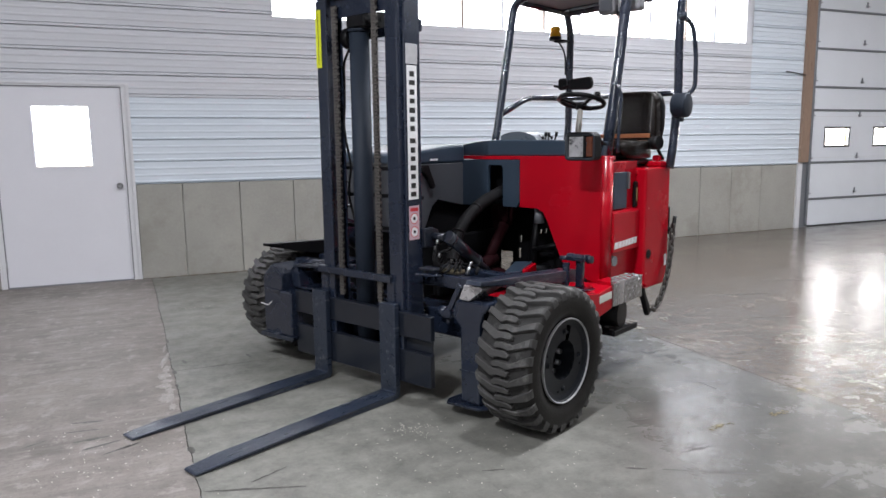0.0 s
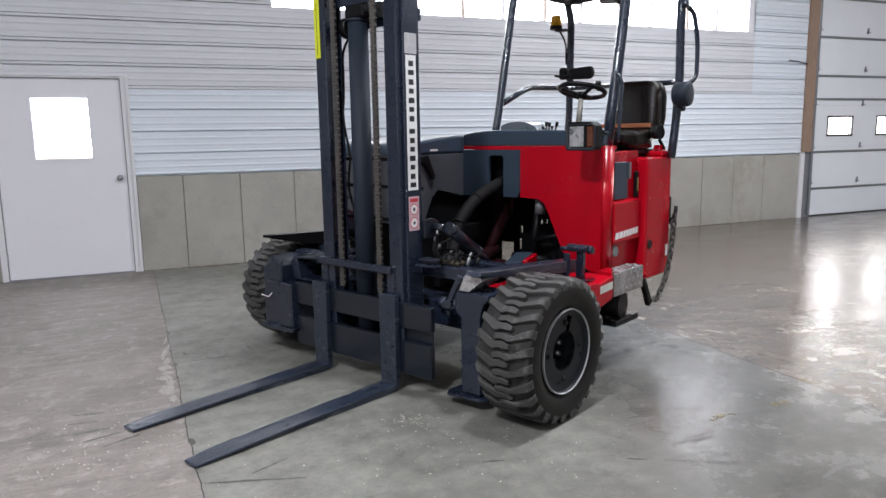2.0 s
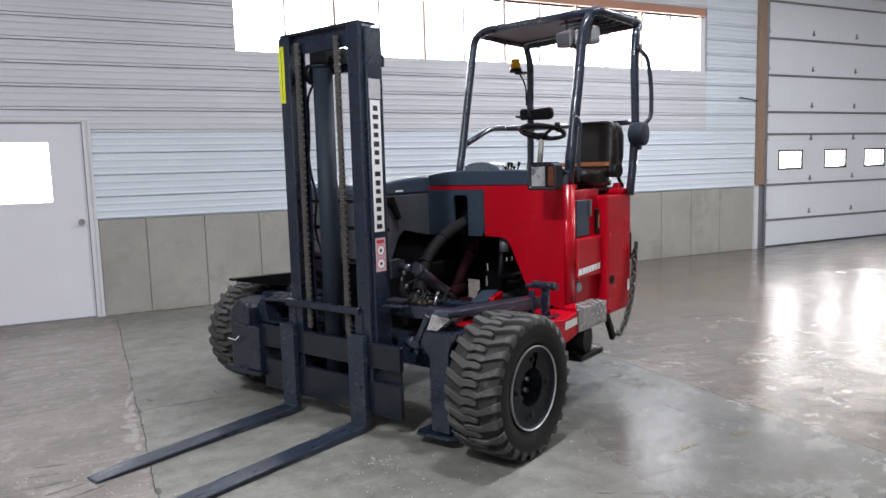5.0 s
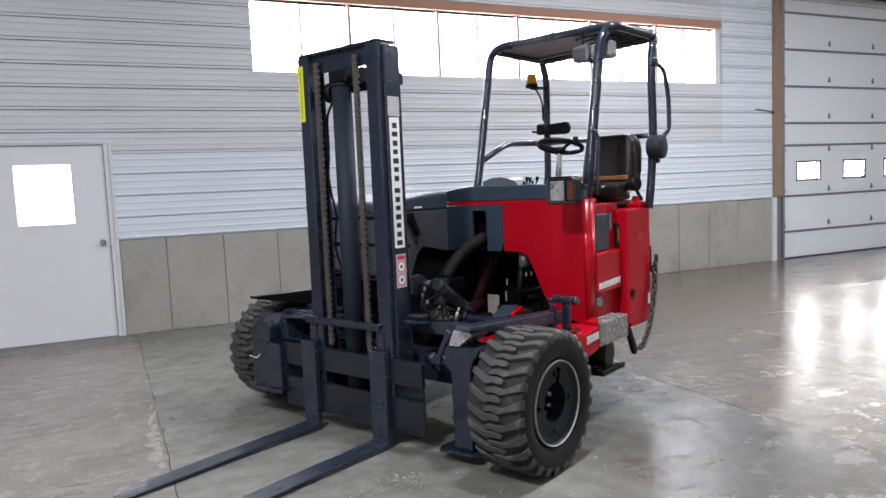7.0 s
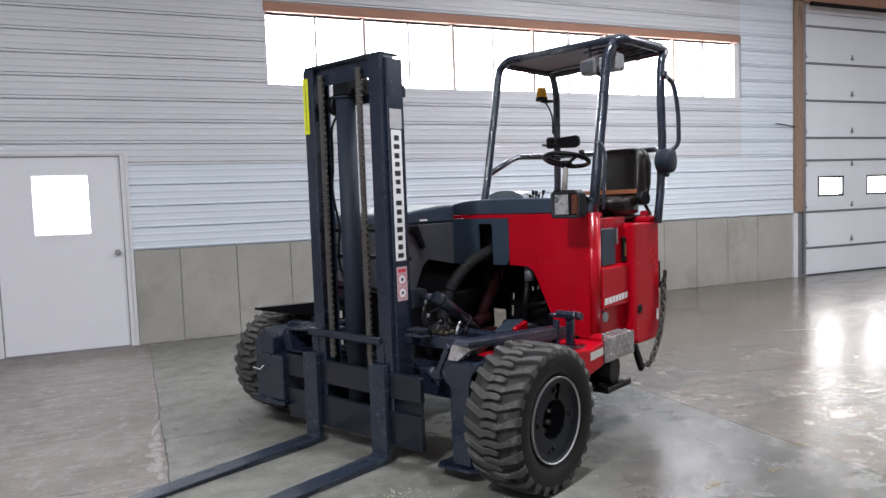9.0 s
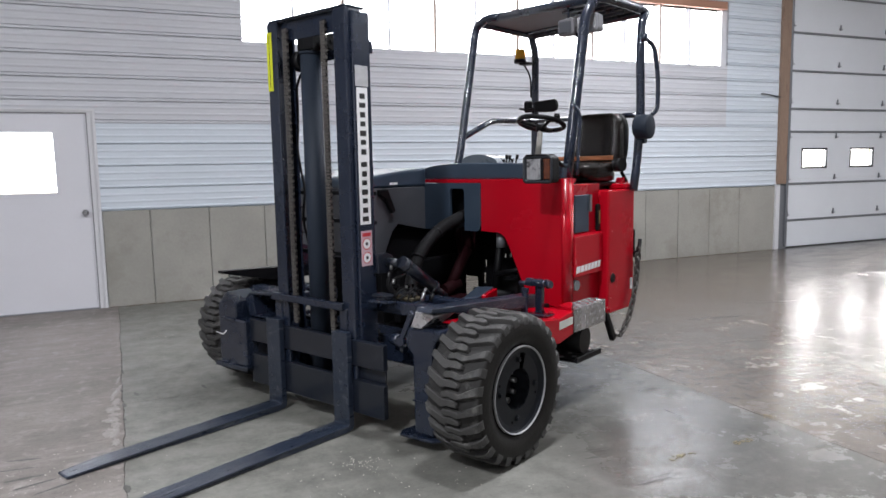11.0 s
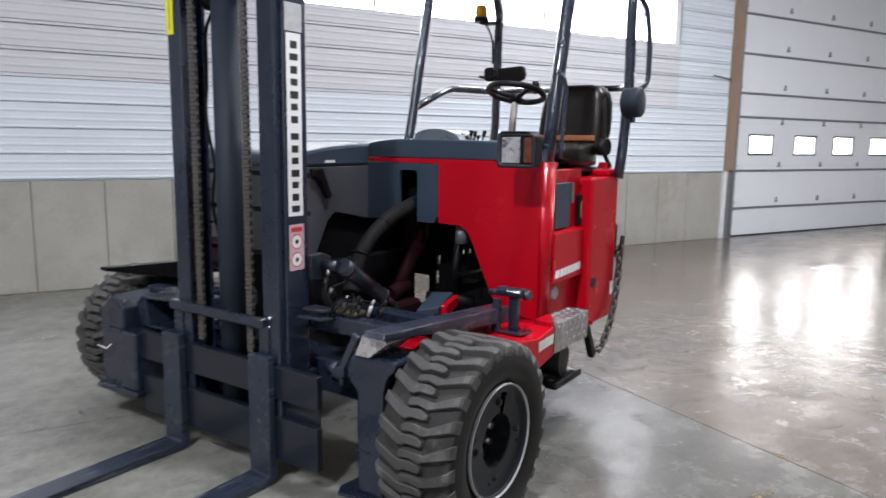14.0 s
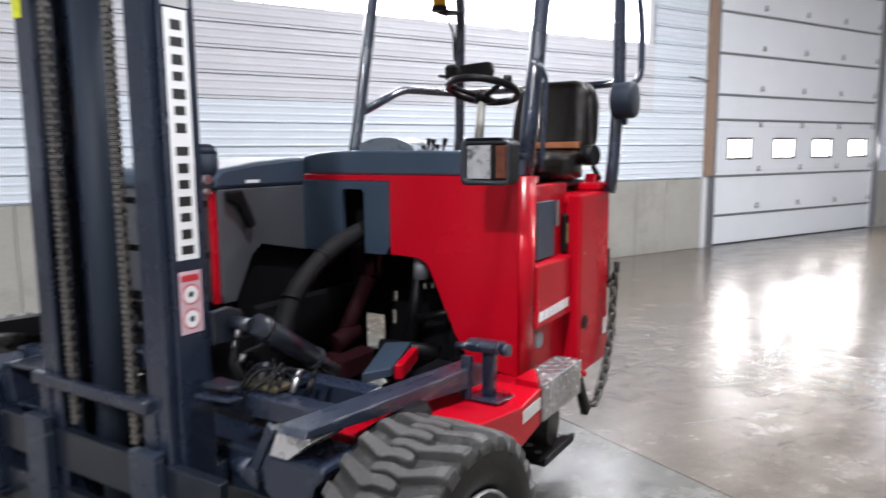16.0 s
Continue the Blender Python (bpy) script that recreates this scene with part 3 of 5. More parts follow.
# personnel door
door_1 = tagged(new("door_1"), "closed white steel door with a square window", "door", kind="structure")
bm = bm_()
for x0, x1, z1, y in ((DOOR[0] - FL, DOOR[0] - FL + 0.022, DOOR[2] + FT, 0.030), (DOOR[0] - FL + 0.0225, DOOR[0], DOOR[2], 0.018), (DOOR[1] + 0.0, DOOR[1] + 0.044, DOOR[2], 0.018),
                      (DOOR[1] + 0.050, DOOR[1] + FR, DOOR[2] + FT, 0.032)):
    box(bm, x0, x1, WALL - y, W1, 0, z1)
box(bm, DOOR[1] + 0.0442, DOOR[1] + 0.0498, WALL - 0.004, W1, 0, DOOR[2])
box(bm, DOOR[0] - FL + 0.0225, DOOR[1] + 0.0498, WALL - 0.018, W1, DOOR[2] + 0.0003, DOOR[2] + 0.018)
box(bm, DOOR[0] - FL + 0.0225, DOOR[1] + 0.0498, WALL - 0.030, W1, DOOR[2] + 0.0185, DOOR[2] + FT)
part("door_frame", bm, TRIMW, door_1)
part("door_stop", prism(prism(prism(bm_(), [(DOOR[0], 0), (DOOR[0] + 0.010, 0), (DOOR[0] + 0.010, DOOR[2]), (DOOR[0], DOOR[2])], "y", WALL - 0.008, WALL + 0.003),
     [(DOOR[1] - 0.010, 0), (DOOR[1], 0), (DOOR[1], DOOR[2]), (DOOR[1] - 0.010, DOOR[2])], "y", WALL - 0.008, WALL + 0.003),
     [(DOOR[0] + 0.010, DOOR[2] - 0.010), (DOOR[1] - 0.010, DOOR[2] - 0.010), (DOOR[1] - 0.010, DOOR[2]), (DOOR[0] + 0.010, DOOR[2])], "y", WALL - 0.008, WALL + 0.003), GREYP, door_1)
DW = (-0.775, -0.238, 1.288, 1.93)
bm = bm_()
for x0, x1, z0, z1 in ((DOOR[0] + 0.004, DW[0], 0.012, DOOR[2] - 0.004), (DW[1], DOOR[1] - 0.004, 0.012, DOOR[2] - 0.004), (DW[0], DW[1], 0.012, DW[2]), (DW[0], DW[1], DW[3], DOOR[2] - 0.004)):
    box(bm, x0, x1, WALL + 0.004, WALL + 0.048, z0, z1)
leaf = part("leaf", bm, DOORW, door_1)
bm = bm_()
for x0, x1, z0, z1 in ((DW[0] - 0.02, DW[0], DW[2] - 0.02, DW[3] + 0.02), (DW[1], DW[1] + 0.02, DW[2] - 0.02, DW[3] + 0.02), (DW[0], DW[1], DW[2] - 0.02, DW[2]), (DW[0], DW[1], DW[3], DW[3] + 0.02)):
    box(bm, x0, x1, WALL - 0.002, WALL + 0.003, z0, z1)
part("window_trim", bm, DOORW, leaf)
pane = part("pane", block(DW[0], DW[1], WALL + 0.03, WALL + 0.034, DW[2], DW[3]), GLASS, leaf)
pane.visible_shadow = False
bm = bm_()
for p, q, r, r2 in (((0.02, WALL + 0.004, 1.065), (0.02, WALL - 0.006, 1.065), 0.034, 0.034), ((0.02, WALL - 0.006, 1.065), (0.02, WALL - 0.035, 1.065), 0.014, 0.014),
                    ((0.02, WALL - 0.035, 1.065), (0.02, WALL - 0.05, 1.065), 0.022, 0.030), ((0.02, WALL - 0.05, 1.065), (0.02, WALL - 0.07, 1.065), 0.030, 0.016)):
    rod(bm, p, q, r, r2, 16)
part("knob", bm, STEEL, leaf, "round brushed steel knob")
for hz in (0.25, 1.06, 1.88):
    part("hinge", rod(bm_(), (DOOR[0] + 0.006, WALL - 0.004, hz - 0.05), (DOOR[0] + 0.006, WALL - 0.004, hz + 0.05), 0.009, n=10), STEEL, door_1)
part("threshold", block(DOOR[0], DOOR[1], WALL - 0.03, W1, 0.0, 0.012, bevel=0.003), GREYS, door_1)

# strip of high windows
window_1 = tagged(new("window_1"), "long strip of bright high windows in a wooden frame", "window", kind="structure")
part("head_board", block(STRIP[0] - 0.02, STRIP[1] + 0.06, WALL - 0.03, W1, STRIP[3], STRIP[3] + 0.115, bevel=0.004), WOODH, window_1, "brown pine board over the panes")
part("sill", block(STRIP[0], STRIP[1], WALL - 0.012, W1, STRIP[2] - 0.012, STRIP[2] + 0.004), TRIMW, window_1)
for k in range(13):
    x = STRIP[0] + (STRIP[1] - STRIP[0]) * k / 12
    if k % 2 == 0 and 0 < k < 12:
        part("mullion", block(x - 0.017, x + 0.017, WALL + 0.0, W1, STRIP[2], STRIP[3], bevel=0.003), MULLION, window_1, "weathered tan mullion with window glare paling its colour")
    elif k % 2:
        part("glazing_bar", block(x - 0.010, x + 0.010, WALL + 0.05, W1 - 0.08, STRIP[2], STRIP[3]), GREYP, window_1)
    if k < 12:
        pane = part("pane", block(x + 0.012, STRIP[0] + (STRIP[1] - STRIP[0]) * (k + 1) / 12 - 0.012, WALL + 0.075, WALL + 0.079, STRIP[2], STRIP[3]), GLASS, window_1)
        pane.visible_shadow = False
window_2 = tagged(new("window_2"), "bright high window past the overhead door", "window", kind="structure")
bm = bm_()
for x0, x1, z0, z1 in ((FARW[0], FARW[0] + 0.03, FARW[2], FARW[3]), (FARW[1] - 0.03, FARW[1], FARW[2], FARW[3]), (FARW[0], FARW[1], FARW[2] - 0.02, FARW[2] + 0.01), (FARW[0], FARW[1], FARW[3] - 0.01, FARW[3] + 0.02)):
    box(bm, x0, x1, WALL - 0.016, W1, z0, z1)
part("window_frame", bm, TRIMW, window_2)
pane = part("pane", block(FARW[0] + 0.03, FARW[1] - 0.03, WALL + 0.075, WALL + 0.079, FARW[2] + 0.01, FARW[3] - 0.01), GLASS, window_2)
pane.visible_shadow = False

# sectional overhead door
door_2 = tagged(new("door_2"), "closed white sectional overhead door with four small windows", "overhead door", kind="structure")
ZS = [0.012, 0.472, 1.09, 1.965, 2.345, 2.97, 3.59, 4.205, 4.42]
GW = [(11.005, 11.585), (12.205, 12.780), (13.330, 13.910), (14.490, 15.075)]
GZ = (1.365, 1.668)
YD = WALL + 0.055
part("bottom_seal", block(GAR[0], GAR[1], YD - 0.012, YD + 0.05, 0.0, 0.0175), GASKET, door_2, "black rubber bottom seal")
for i, (a, b) in enumerate(zip(ZS, ZS[1:])):
    bm = bm_()
    if i == 2:
        xs = [GAR[0]] + [v for w in GW for v in w] + [GAR[1]]
        for k, (p, q) in enumerate(zip(xs, xs[1:])):
            if k % 2 == 0:
                box(bm, p, q, YD, YD + 0.045, a + 0.006, b - 0.006)
            else:
                box(bm, p, q, YD, YD + 0.045, a + 0.006, GZ[0])
                box(bm, p, q, YD, YD + 0.045, GZ[1], b - 0.006)
    else:
        box(bm, GAR[0], GAR[1], YD, YD + 0.045, a + 0.006, b - 0.006, bevel=0.004)
    sec = part("door_section", bm, SECTION, door_2)
    if i:
        part("seam", block(GAR[0], GAR[1], YD - 0.014, YD + 0.03, a - 0.018, a + 0.018, bevel=0.004), GREYS, door_2, "grey steel joint strip")
    if i == 2:
        for p, q in GW:
            bm = bm_()
            o = [(p - 0.03, GZ[0] - 0.03), (q + 0.03, GZ[0] - 0.03), (q + 0.03, GZ[1] + 0.03), (p - 0.03, GZ[1] + 0.03)]
            for x0, x1, z0, z1 in ((p - 0.022, p + 0.012, GZ[0] - 0.022, GZ[1] + 0.022), (q - 0.012, q + 0.022, GZ[0] - 0.022, GZ[1] + 0.022),
                                   (p + 0.012, q - 0.012, GZ[0] - 0.022, GZ[0] + 0.010), (p + 0.012, q - 0.012, GZ[1] - 0.010, GZ[1] + 0.022)):
                box(bm, x0, x1, YD - 0.008, YD + 0.02, z0, z1, bevel=0.004)
            part("window_gasket", bm, GASKET, sec, "black rubber window gasket")
            pane = part("pane", block(p, q, YD + 0.022, YD + 0.026, GZ[0], GZ[1]), GLASS, sec)
            pane.visible_shadow = False


def hinge(x, z):
    b = bm_()
    box(b, x - 0.018, x + 0.018, YD - 0.018, YD - 0.002, z + 0.025, z + 0.075, bevel=0.003)
    rod(b, (x - 0.04, YD - 0.020, z + 0.045), (x + 0.04, YD - 0.020, z + 0.045), 0.008, n=8)
    box(b, x - 0.009, x + 0.009, YD - 0.024, YD - 0.002, z + 0.06, z + 0.115, bevel=0.003)
    part("hinge", b, GREYS, door_2)


for z in (0.52, 1.12, 1.83, 2.40, 3.03, 3.65):
    for x in (10.68, 11.80, 12.96, 14.10, 15.24):
        hinge(x, z)
for z in (1.17, 1.86):
    part("stiffener", block(GAR[0], GAR[1], YD - 0.004, YD + 0.0, z - 0.003, z + 0.003), TRIMW, door_2)
for x in (GAR[0] - 0.055, GAR[1] + 0.055):
    b = bm_()
    box(b, x - 0.05, x + 0.05, WALL - 0.010, WALL + 0.05, 0, 4.55)
    box(b, x - 0.022, x + 0.022, WALL - 0.05, WALL - 0.010, 0.05, 4.55, bevel=0.006)
    part("track", b, GREYS, door_2, "grey galvanised door track")
bm = bm_()
box(bm, GAR[1] - 0.02, GAR[1] + 0.18, WALL - 0.20, WALL - 0.012, 4.25, 4.42, bevel=0.03)
rod(bm, (GAR[0], WALL - 0.12, 4.52), (GAR[1] + 0.2, WALL - 0.12, 4.52), 0.035, n=14)
part("spring_shaft", bm, BLACK, door_2, "dark spring shaft and bearing")
thing("trim_post", block(10.33, 10.52, WALL - 0.06, W0, 1.10, ZC, bevel=0.005), POSTW, "rough pine post beside the overhead door", "post", "structure")
thing("trim_header", block(10.33, GAR[1] + 0.3, WALL - 0.06, W0 + 0.05, 4.56, 4.78, bevel=0.005), WOODH, "rough pine header board over the overhead door", "beam", "structure")
thing("trim_strip", block(10.33, 10.42, WALL - 0.030, W0, 0, 1.10, bevel=0.004), TRIMW, "white trim strip below the pine post", "trim", "structure")
thing("trim_angle", block(10.42, 10.515, WALL - 0.022, W0, 0, 1.10, bevel=0.004), GREYS, "grey steel corner guard beside the overhead door", "trim", "structure")
thing("wire", tube(bm_(), rounded([(9.93, WALL - 0.030, 2.566), (10.10, WALL - 0.036, 2.556), (10.22, WALL - 0.045, 2.530), (10.335, WALL - 0.055, 2.515)], 0.05), 0.008, 8), BLACK, "dark bent wire hooked behind the rough pine post", "wire")
# dark roll lying at the foot of the wall
bm = bm_()
for k in range(3):
    rod(bm, (16.15, WALL - 0.12 - 0.07 * k, 0.075 - 0.01 * k), (18.0, WALL - 0.14 - 0.07 * k, 0.075 - 0.01 * k), 0.075 - 0.01 * k, n=14)
thing("rubber_roll", bm, RUBBER, "dark rubber roll lying at the foot of the concrete wall", "roll")


# ---- the truck-mounted forklift: x to its right, y to its rear, z up, from a point on the floor between its front wheels ----
truck = tagged(new("forklift"), "red and navy three-wheeled truck-mounted forklift on the floor", "forklift")
truck.matrix_world = pose(1.6466, 4.6156, 0, 0, 0, -64.05)


def tk(name, bm, mat, label="", parent=None):
    return part(name, bm, mat, parent or truck, label)


# wheels
def tyre_mesh(width, radius, bead):
    b = bm_()
    h, r0 = width / 2, radius - 0.025
    prof = [(-h * 0.74, bead), (-h * 0.92, bead + 0.015), (-h * 1.02, (bead + r0) / 2), (-h * 1.0, r0 - 0.024), (-h * 0.95, r0 - 0.008), (-h * 0.45, r0 - 0.001), (0, r0),
            (h * 0.45, r0 - 0.001), (h * 0.95, r0 - 0.008), (h * 1.0, r0 - 0.024), (h * 1.02, (bead + r0) / 2), (h * 0.95, bead + 0.028), (h * 0.885, bead + 0.020), (h * 0.86, bead + 0.008), (h * 0.74, bead)]
    lathe(b, prof, 56)
    for f in b.faces:
        c = f.calc_center_median()
        f.material_index = int(math.hypot(c.y, c.z) > r0 - 0.006)
    return b


def along(path, q):
    """Value at q on a path of (q, value) pairs in rising order."""
    for (s0, v0), (s1, v1) in zip(path, path[1:]):
        if q <= s1:
            return v0 + (v1 - v0) * (q - s0) / (s1 - s0)
    return path[-1][1]


# a lug from either shoulder: its two edges round the tyre in degrees, over the tread's half width
LUG_RIGHT = (((-0.30, 1.2), (-0.22, -0.3), (0.0, -0.9), (0.36, 0.2), (1.0, -8.2), (1.1, -8.6)), ((-0.30, 4.0), (-0.22, 4.4), (0.02, 3.3), (0.25, 4.8), (0.97, -1.2), (1.1, -1.8)))
LUG_LEFT = (((-1.1, -2.4), (-1.0, -1.6), (-0.29, 5.7), (0.06, 4.9), (0.24, 6.4), (0.30, 7.8)), ((-1.1, 3.2), (-1.0, 4.0), (-0.80, 6.0), (-0.30, 12.4), (-0.10, 10.1), (0.24, 10.5), (0.30, 9.6)))


def tread_mesh(width, radius, lugs):
    """Bent lugs that run in from either shoulder and interlock in the middle, with worn round edges."""
    b = bm_()
    h, pitch = width / 2, 360.0 / lugs
    k = pitch / 13.85
    crown = [(0.0, 0.0), (0.8, 0.004), (0.93, 0.009), (0.985, 0.018), (1.012, 0.038)]
    for sg, (upper, lower) in ((1, LUG_RIGHT), (-1, LUG_LEFT)):
        qs = [sg * q for q in (1.012, 0.985, 0.93, 0.80, 0.65, 0.50, 0.36, 0.25, 0.12, 0.0, -0.12, -0.22, -0.295)]
        for n in range(lugs):
            base = n * pitch + 5.4
            rings = []
            for drop, grow, tip in ((0.0, -0.45, 0.012), (0.0035, 0.0, 0.0), (0.034, 0.75, -0.02)):
                left, right = [], []
                for q in qs:
                    r = radius - along(crown, abs(q)) - drop * (0.5 if abs(q) > 1.0 else 1.0)
                    x = (q + sg * tip * (q == qs[-1])) * h
                    for side, path, d in ((left, upper, -grow), (right, lower, grow)):
                        a = radians(base + (along(path, q) + d) * k)
                        side.append(b.verts.new((x, r * math.cos(a), r * math.sin(a))))
                rings.append((left, right))
            top = rings[0]
            for m in range(len(qs) - 1):
                b.faces.new((top[0][m], top[0][m + 1], top[1][m + 1], top[1][m]))
            for (l0, r0), (l1, r1) in zip(rings, rings[1:]):
                loop0, loop1 = l0 + r0[::-1], l1 + r1[::-1]
                for m in range(len(loop0)):
                    o = (m + 1) % len(loop0)
                    b.faces.new((loop0[m], loop0[o], loop1[o], loop1[m]))
    bmesh.ops.recalc_face_normals(b, faces=b.faces)
    return b


def wheel(x, y, z, out, width=0.322, radius=0.394, lugs=26):
    """out: 1 for a wheel whose outer face looks to the right, -1 to the left."""
    h = width / 2
    bm = bm_()
    lathe(bm, [(out * t, r) for t, r in [(h * 0.95, 0.2140), (h * 0.95, 0.211), (h * 0.88, 0.208)]], 48)
    n, d0, d1 = 48, out * h * 0.88, out * h * 0.84
    for r0, r1, gap in ((0.208, 0.184, False), (0.184, 0.105, True)):
        for j in range(n):
            a0, a1 = 2 * math.pi * j / n, 2 * math.pi * (j + 1) / n
            if gap and j in (9, 10):
                continue
            bm.faces.new([bm.verts.new((d, r * math.cos(a), r * math.sin(a))) for d, r, a in ((d0 if r0 > 0.2 else d1, r0, a0), (d1, r1, a0), (d1, r1, a1), (d0 if r0 > 0.2 else d1, r0, a1))])
    lathe(bm, [(d1, 0.105), (d1 - out * 0.02, 0.102), (out * h * -0.10, 0.100)], 32)
    for k in range(8):
        a = 2 * math.pi * k / 8 + 0.75
        c = (d1, 0.150 * math.cos(a), 0.150 * math.sin(a))
        if k % 2:
            rod(bm, c, (c[0] + out * 0.004, c[1], c[2]), 0.0165, n=12)
            rod(bm, (c[0] + out * 0.004, c[1], c[2]), (c[0] + out * 0.012, c[1], c[2]), 0.0115, n=6)
    bmesh.ops.remove_doubles(bm, verts=bm.verts, dist=0.0005)
    w = tk("wheel", bm, DISC)
    w.location = (x, y, z)
    tyre = tk("tyre", tyre_mesh(width, radius, 0.2145), WALLRUB, "worn black tyre", w)
    tyre.data.materials.append(GROOVE)
    tk("tread", tread_mesh(width, radius, lugs), RUBBER, "dusty interlocking lugs of the tread", w)
    bm = lathe(bm_(), [(out * s, r) for s, r in [(h * 0.90, 0.2235), (h * 0.975, 0.2225), (h * 0.99, 0.2205), (h * 0.98, 0.2185), (h * 0.955, 0.2178), (h * 0.955, 0.2150), (h * 0.92, 0.2135)]], 56)
    tk("rim_edge", bm, RIMW, "bright scuffed rim flange", w)
    bm = bm_()
    lathe(bm, [(out * h * 0.05, 0.20), (out * h * 0.05, 0.055), (out * h * 0.34, 0.050), (out * h * 0.38, 0.044), (out * h * 0.38, 0.0001)], 24)
    tk("hub", bm, BLACK, "", w)
    for k in range(8):
        a = 2 * math.pi * k / 8 + 0.2
        c = Vector((out * h * 0.06, 0.078 * math.cos(a), 0.078 * math.sin(a)))
        tk("wheel_nut", rod(bm_(), c, c + Vector((out * 0.060, 0, 0)), 0.0150, n=6), STEEL, "", w)
    for k in range(4):
        a = math.pi * k / 2 + 1.24
        c = Vector((out * h * 0.842, 0.166 * math.cos(a), 0.166 * math.sin(a)))
        # flat black discs draw the shade of the rim holes
        tk("rim_hole", rod(bm_(), c, c + Vector((out * 0.0015, 0, 0)), 0.0065, n=10), DARK, "", w)
    return w


wheel(1.215, -0.051, 0.379, 1, radius=0.385)
wheel(-1.112, 0.120, 0.378, -1, radius=0.384)
wheel(0.10, 1.74, 0.330, 1, 0.30, 0.330, 22)

# mast: a pair of outer channels and a pair of inner rails, set about a middle line beside the truck's own
MT, MX = 2.335, 0.040
for sg in (1, -1):
    bm = bm_()
    prism(bm, [(MX + sg * x, y) for x, y in ((0.285, -0.217), (0.365, -0.217), (0.365, -0.088), (0.285, -0.088), (0.285, -0.104), (0.349, -0.104), (0.349, -0.201), (0.285, -0.201))], "z", 0.16, MT, bevel=0.006)
    tk("outer_channel", bm, NAVY)
    bm = bm_()
    prism(bm, [(MX + sg * x, y) for x, y in ((0.250, -0.252), (0.342, -0.252), (0.348, -0.246), (0.348, -0.218), (0.284, -0.2175), (0.284, -0.165), (0.262, -0.165), (0.262, -0.234), (0.250, -0.234))], "z", 0.12, MT + 0.015, bevel=0.005)
    tk("inner_rail", bm, NAVY)
bm = bm_()
box(bm, -0.205, 0.285, -0.215, -0.195, 2.240, 2.352)
box(bm, -0.300, 0.386, -0.250, -0.10, 2.3505, 2.366, bevel=0.006)
tk("top_plate", bm, NAVY)
tk("rear_crosshead", block(-0.325, 0.405, -0.087, -0.062, 2.120, 2.188, bevel=0.006), NAVY)
for z in (0.55, 0.98, 1.18, 1.345):
    tk("mast_tie", block(-0.325, 0.405, -0.087, -0.070, z - 0.012, z + 0.012, bevel=0.003), BLACK)
tk("lower_tie", block(-0.325, 0.405, -0.087, -0.045, 0.09, 0.48, bevel=0.006), NAVY)

# lift cylinder, sheaves and leaf chains
bm = bm_()
rod(bm, (-0.012, -0.165, 0.16), (-0.012, -0.165, 2.150), 0.060, n=24)
rod(bm, (-0.012, -0.165, 2.150), (-0.012, -0.165, 2.165), 0.067, n=24)
tk("lift_cylinder", bm, RAM)
bm = bm_()
box(bm, -0.075, 0.085, -0.215, -0.115, 2.166, 2.250, bevel=0.010)
rod(bm, (-0.135, -0.150, 2.125), (-0.080, -0.150, 2.125), 0.062, n=20)
rod(bm, (-0.10, -0.165, 2.20), (0.19, -0.165, 2.20), 0.016, n=12)
rod(bm, (0.135, -0.165, 2.20), (0.185, -0.165, 2.20), 0.045, n=20)
tk("chain_sheave", bm, BLACK)


def leaf_chain(x, y, z0, z1):
    """Stacks of side plates, alternately wide and narrow, with the pins showing at their ends."""
    b = bm_()
    n = int((z1 - z0) / 0.0190)
    for k in range(n):
        z = z0 + k * 0.0190
        w = 0.0195 if k % 2 else 0.0165
        box(b, x - w, x + w, y - 0.010, y + 0.010, z, z + 0.0110)
        rod(b, (x - 0.021, y - 0.002, z + 0.0150), (x + 0.021, y - 0.002, z + 0.0150), 0.0030, n=6)
    tk("lift_chain", b, CHAINB, "greasy steel leaf chain")
    tk("chain_core", block(x - 0.017, x + 0.017, y - 0.004, y + 0.006, z0, z1), HOSE)


leaf_chain(-0.150, -0.236, 0.56, 2.31)
leaf_chain(0.192, -0.236, 0.56, 2.31)
tk("hydraulic_line", tube(bm_(), rounded([(-0.10, -0.11, 2.115), (-0.180, -0.10, 2.07), (-0.232, -0.10, 1.995), (-0.230, -0.10, 1.87), (-0.235, -0.10, 1.726), (-0.250, -0.10, 1.62), (-0.233, -0.10, 1.52),
                                            (-0.190, -0.10, 1.355), (-0.214, -0.10, 1.257), (-0.221, -0.10, 1.156), (-0.172, -0.10, 1.019), (-0.12, -0.10, 0.80), (-0.12, -0.10, 0.6)], 0.06), 0.0075, 8), HOSE, "thin black hose tied beside the ram")
tk("hydraulic_line", tube(bm_(), rounded([(0.225, -0.12, 2.0), (0.235, -0.11, 1.4), (0.215, -0.11, 0.9), (0.14, -0.09, 0.6)], 0.1), 0.009, 8), HOSE)
for x, z in ((-0.230, 1.975), (-0.235, 1.726), (-0.214, 1.257), (-0.205, 1.10)):
    tk("line_clip", block(x - 0.028, x + 0.008, -0.108, -0.094, z - 0.004, z + 0.004), BLACK)

